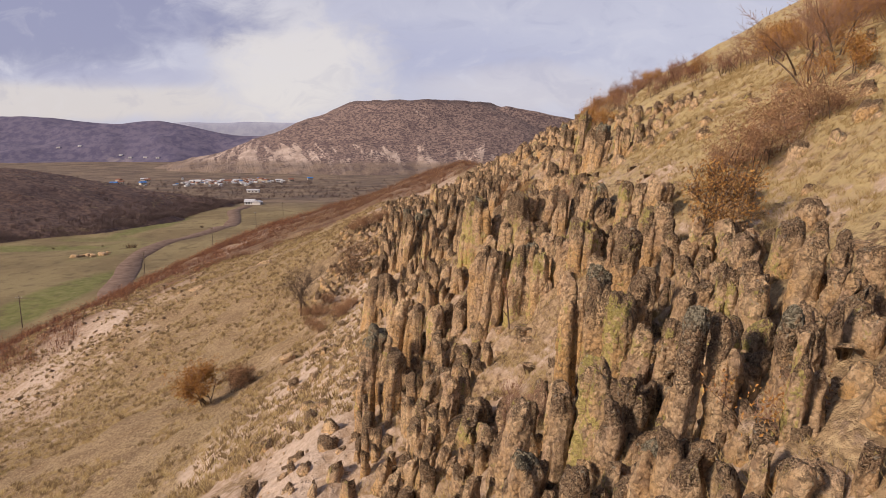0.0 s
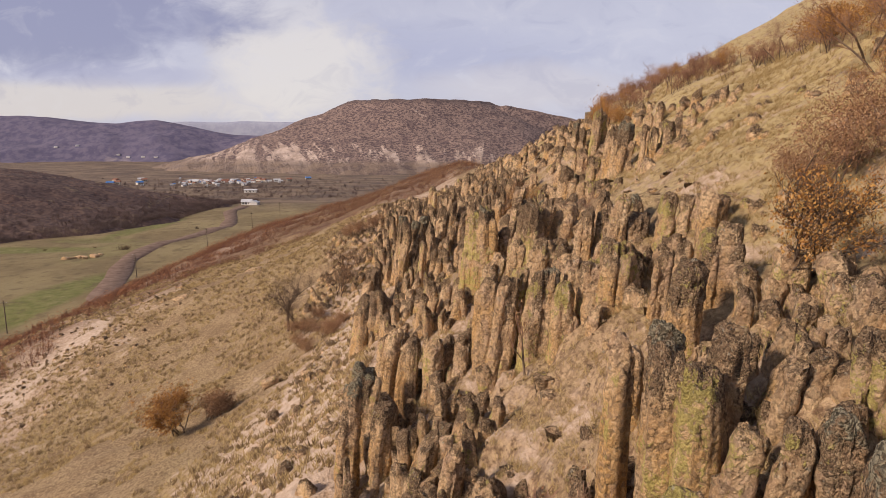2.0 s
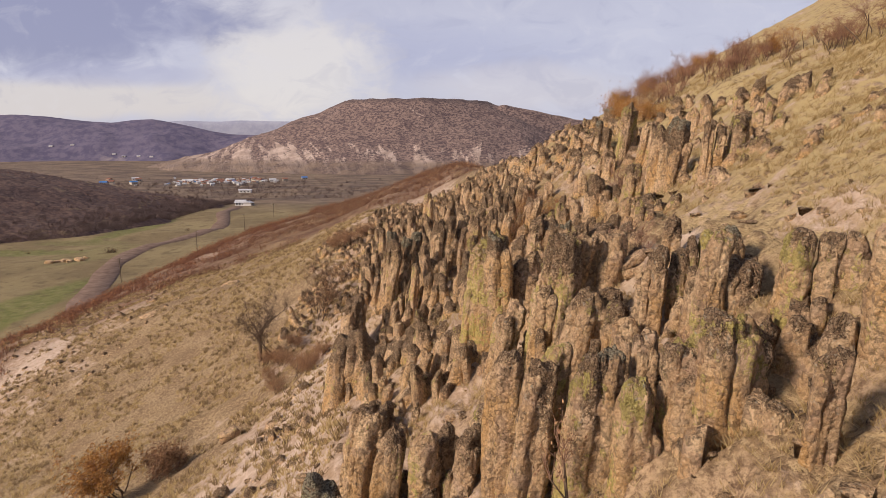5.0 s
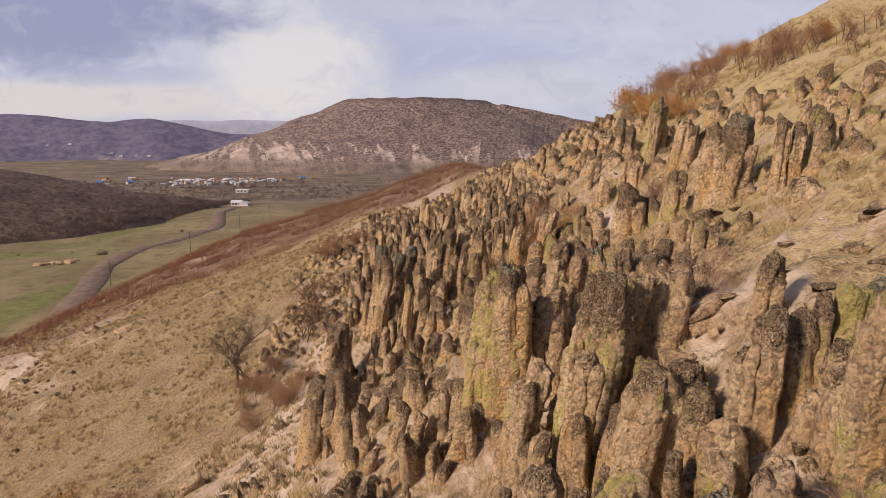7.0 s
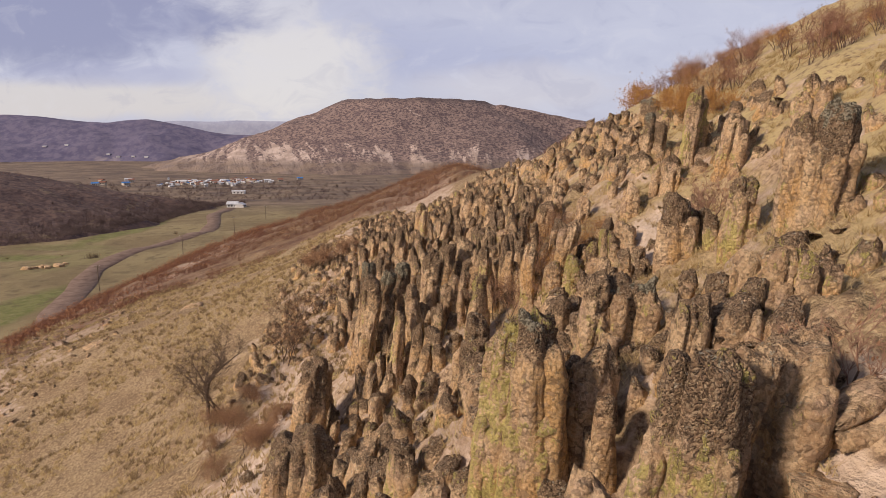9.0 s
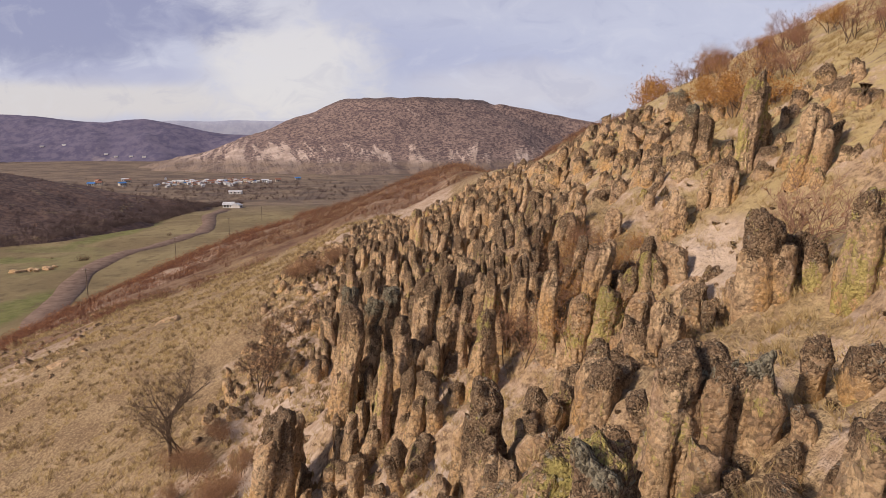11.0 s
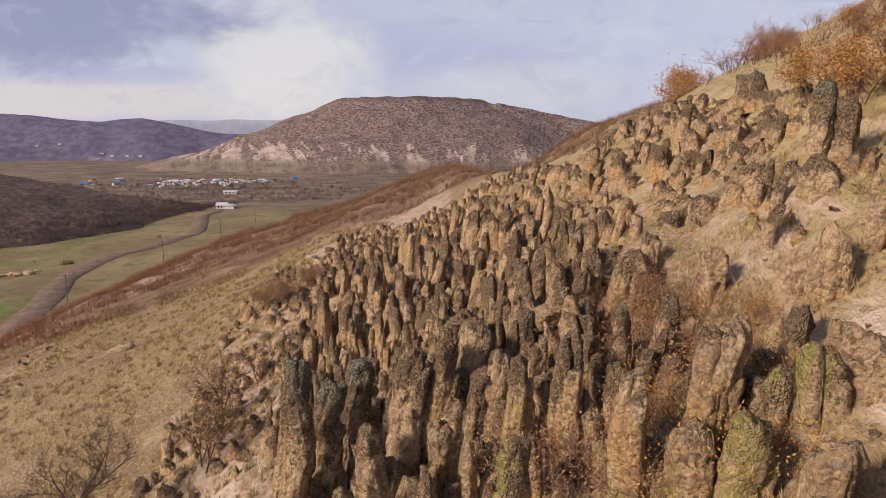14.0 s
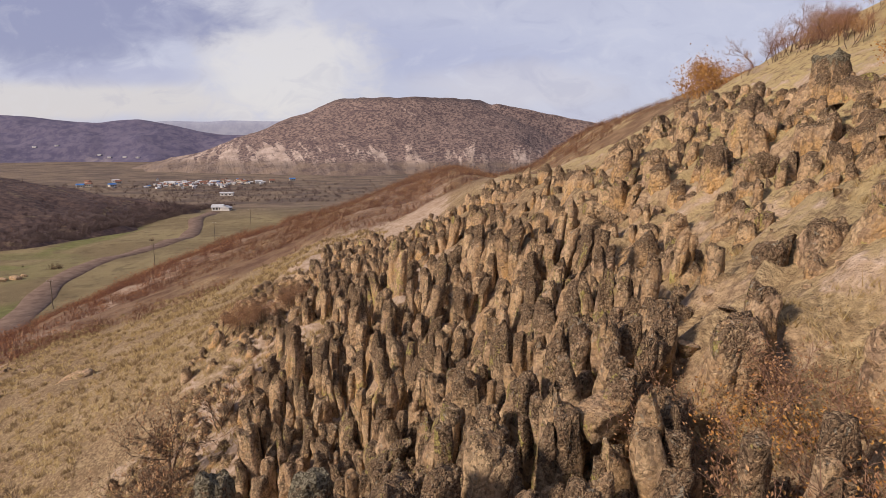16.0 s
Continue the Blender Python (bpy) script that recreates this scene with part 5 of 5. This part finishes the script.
def tufts(name, count, seed, box, blade, height, label, mat, wide=0.008):
    """Dry grass in clumps."""
    rng = np.random.default_rng(seed)
    x0, x1, y0, y1 = box
    xs, ys = rng.uniform(x0, x1, count * 2), y0 + (y1 - y0) * rng.random(count * 2) ** 1.2
    keep = (noise3(xs * 0.25, ys * 0.25, 0, 5) + 0.6 * noise3(xs * 0.9, ys * 0.9, 0, 6) > -0.25)
    xs, ys = xs[keep][:count], ys[keep][:count]
    zs = rough_ground(xs, ys)
    s = np.repeat(rng.uniform(0.6, 1.5, len(xs)), blade)
    b = np.repeat(np.column_stack([xs, ys, zs - 0.03]), blade, 0)
    b[:, :2] += rng.normal(0, 0.07, (len(b), 2)) * s[:, None]
    a, o = rng.uniform(0, 6.28, len(b)), rng.uniform(0.05, 0.24, len(b)) * s
    e = b + np.column_stack([np.cos(a) * o, np.sin(a) * o, height * s * rng.uniform(0.6, 1.1, len(b))])
    w = (wide * s)[:, None] * np.array([1.0, 0, 0])
    v = np.stack([b - w, b + w, e], 1).reshape(-1, 3)
    tagged(new(name, mesh_from(name, v, np.arange(len(v)).reshape(-1, 3), mat, False)), label, "grass", kind="stuff")


tufts("dry_grass", 17000, 81, (-3, 24, 7, 61), 14, 0.19, "tufts of dry yellow grass between the rocks", GRASS)
tufts("slope_grass", 24000, 82, (-62, -4, 28, 117), 7, 0.24, "clumps of dry straw grass on the slope", GRASS, 0.022)
tufts("brown_grass", 7000, 83, (-62, -4, 28, 117), 12, 0.3, "darker withered tussocks on the slope", DULL_GRASS, 0.026)


# ---- the valley: road, poles, village ----
def ribbon(name, xs, ys, width, mat, lift, label, category):
    n_steps = 160
    t = np.linspace(0, 1, n_steps)
    yy = ys[0] + (ys[-1] - ys[0]) * t
    xx = sum(np.interp(yy + d, ys, xs) for d in (-13, -6.5, 0, 6.5, 13)) / 5
    v, f = [], []
    for k in range(n_steps):
        w = width * (1 + 0.2 * float(noise3(yy[k] * 0.07, 3, 0, 4)))
        for o, drop in ((-1.25, 0.7), (-1, 0.0), (0, -0.05), (1, 0.0), (1.25, 0.7)):
            x = xx[k] + o * w / 2
            v.append((x, yy[k], float(rough_ground(x, yy[k])) + lift - drop))
    for k in range(n_steps - 1):
        for j in range(4):
            a = k * 5 + j
            f.append((a, a + 1, a + 6, a + 5))
    return tagged(new(name, mesh_from(name, v, f, mat)), label, category, kind="structure")


ribbon("road", [-86, -97, -105, -119, -124.5, -125, -120.5, -116.5, -120.5, -130, -139, -142, -146], [150, 180, 203, 236, 261, 287, 310, 333, 362, 395, 414, 440, 470], 7.0, ROAD, 0.3, "rutted brown dirt road through the meadow", "road")

WOOD = material("pole_wood", plain_look((0.10, 0.075, 0.055), (0.19, 0.15, 0.115), 3.0))
WHITE = material("white_wall", plain_look((0.55, 0.54, 0.53), (0.74, 0.72, 0.70), 0.6))
CREAM = material("cream_wall", plain_look((0.45, 0.40, 0.33), (0.58, 0.52, 0.44), 0.6))
TIN = material("grey_tin_roof", plain_look((0.46, 0.47, 0.50), (0.64, 0.65, 0.68), 0.5), 0.6)
TILE = material("red_tile_roof", plain_look((0.20, 0.095, 0.07), (0.28, 0.14, 0.10), 0.5))
BLUE = material("blue_roof", plain_look((0.04, 0.16, 0.45), (0.08, 0.24, 0.58), 0.5), 0.6)
DARK = material("dark_window", plain_look((0.03, 0.03, 0.035), (0.05, 0.05, 0.06), 1.0), 0.3)


def box_mesh(name, a, b, c, mat, bevel=0.0):
    bm = bmesh.new()
    bmesh.ops.create_cube(bm, size=1.0, matrix=Matrix.Translation((0, 0, c / 2)) @ Matrix.Diagonal((a, b, c, 1)))
    if bevel:
        bmesh.ops.bevel(bm, geom=bm.edges[:], offset=bevel, segments=1, affect="EDGES")
    me = bpy.data.meshes.new(name)
    bm.to_mesh(me)
    bm.free()
    me.materials.append(mat)
    return me


def power_pole():
    root = tagged(new("utility_pole"), "weathered wooden utility pole beside the road", "utility pole", "poles along the road", "thing")
    part("post", tubes("post", [(Vector((0, 0, -0.5)), Vector((0, 0, 8.2)), 0.15, 0.10)], WOOD, 8), root)
    part("crossarm", box_mesh("crossarm", 1.7, 0.12, 0.14, WOOD, 0.02), root).location = (0, -0.14, 7.6)
    for k in (-0.75, 0.0, 0.75):
        part("insulator", tubes("insulator", [(Vector((k, -0.14, 7.72)), Vector((k, -0.14, 7.95)), 0.05, 0.03)], WHITE, 6), root)
    return root


pole = put(power_pole(), -104, 151)
for x, y in ((-102, 212), (-99.5, 270), (-98.5, 331), (-100, 394)):
    copy_thing(pole, stand(x, y, 0.1))


def house(a, b, c, pitch, wall_mat, roof_mat, label):
    root = tagged(new("house"), label, "house", "village houses", "thing")
    part("wall", box_mesh("wall", a, b, c + 1.0, wall_mat), root).location = (0, 0, -1.0)
    o, h = 0.5, pitch
    v = [(-a / 2 - o, -b / 2 - o, c), (a / 2 + o, -b / 2 - o, c), (a / 2 + o, b / 2 + o, c), (-a / 2 - o, b / 2 + o, c), (-a / 2 - o, 0, c + h), (a / 2 + o, 0, c + h)]
    f = [(0, 1, 5, 4), (2, 3, 4, 5), (0, 4, 3), (1, 2, 5), (0, 3, 2, 1)]
    part("roof", mesh_from("roof", v, f, roof_mat, False), root)
    for k in range(3):
        part("window", box_mesh("window", 1.1, 0.12, 1.3, DARK), root).location = (-a / 2 + a * (k + 0.7) / 3.4, -b / 2 - 0.02, c * 0.35)
    return root


def far_ground(x, y):
    return max(float(rough_ground(x, y)), float(far_left_height(np.array(x), np.array(y))) if y > 1828 else -99.0, float(mesa_height(np.array(x), np.array(y))) if y > 1055 else -99.0)


def site(x, y, turn):
    return Matrix.Translation((x, y, far_ground(x, y))) @ Matrix.Rotation(turn, 4, "Z")


models = [
    house(7.5, 6, 3.4, 1.8, WHITE, TIN, "white house with a grey tin roof"),
    house(7, 6, 3.4, 1.8, CREAM, TILE, "cream house with a red tile roof"),
    house(9, 6, 3.0, 1.4, WHITE, TIN, "long white village building"),
    house(8, 6, 3.0, 1.6, CREAM, BLUE, "low cream house with a blue roof"),
]
rng = np.random.default_rng(91)
for k, (x, y) in enumerate(((-330, 858), (-300, 881), (-345, 886), (-390, 825))):
    models[k].matrix_world = site(x, y, 0.3 * k)
for k in range(130):
    x, y = rng.normal(-302, 38), rng.normal(880, 48)
    copy_thing(models[rng.choice(4, p=[0.36, 0.34, 0.24, 0.06])], site(x, y, rng.uniform(-1.5, 1.5))).scale = (0.55, 0.55, rng.uniform(0.45, 0.7))
for x, y in ((-252, 903), (-236, 914), (-268, 936), (-222, 930), (-420, 903), (-440, 936), (-455, 892)):
    copy_thing(models[rng.choice(3)], site(x, y, rng.uniform(-0.6, 0.6)))
copy_thing(models[3], site(-416, 802, 0.2))
copy_thing(models[3], site(-206, 985, 0.4))
copy_thing(models[1], site(-424, 835, 0.2))
for x, y in ((-1180, 1966), (-1120, 1977), (-985, 1955), (-950, 1943), (-900, 1932), (-860, 1927)):
    copy_thing(models[2], site(x, y, 0.1)).scale = (1.1, 1.0, 0.8)
farm = house(7, 8, 2.4, 1.8, WHITE, TIN, "white farm shed with a pale tin roof")
farm.matrix_world = site(-146.5, 480, 0.1)
copy_thing(farm, site(-140.5, 478, 1.5)).scale = (0.8, 0.8, 0.85)
copy_thing(models[2], site(-192, 641, 0.05)).scale = (1.3, 0.9, 0.8)

# leafless trees along the stream and round the village
spots = []
for _ in range(1900):
    y = 275 + 260 * rng.random()
    x = float(np.interp(y, [200, 283, 300, 317, 381, 470, 560], [-214, -204, -198, -176, -160, -157, -150])) - rng.exponential(14)
    spots.append((x, y, rng.uniform(1.0, 2.6)))
for _ in range(320):
    spots.append((rng.normal(-300, 110), rng.normal(825, 83), rng.uniform(2.0, 4.0)))
for _ in range(600):
    y = rng.uniform(549, 770)
    spots.append((rng.uniform(-290, -60), y, rng.uniform(1.0, 2.8)))
scrub("stream_trees", spots, 93, "leafless grey-brown trees along the valley stream", GREY_TWIG, GREY_TWIG, 14, 40, 1.3, "trees", left_height)
spots = []
for _ in range(1500):
    x, y = rng.uniform(-420, -165), rng.uniform(215, 560)
    if float(left_height(np.array(x), np.array(y))) > 1.0 and noise3(x * 0.03, y * 0.05, 0, 12) > -0.2:
        spots.append((x, y, rng.uniform(0.7, 1.7)))
scrub("hill_scrub", spots, 95, "leafless reddish scrub dotted over the brown hill", RED_TWIG, GREY_TWIG, 8, 24, 1.0, "shrubs", left_height)
spots = [(x, y, s) for x, y, s in ((-134, 267, 2.3), (-132.5, 268, 1.8), (-128, 333, 1.4), (-170, 272, 1.0), (-150, 275, 0.8))]
scrub("field_bushes", spots, 94, "small dark bushes standing in the meadow", BARK, LEAF_BROWN, 40, 60, 1.2, "shrubs")
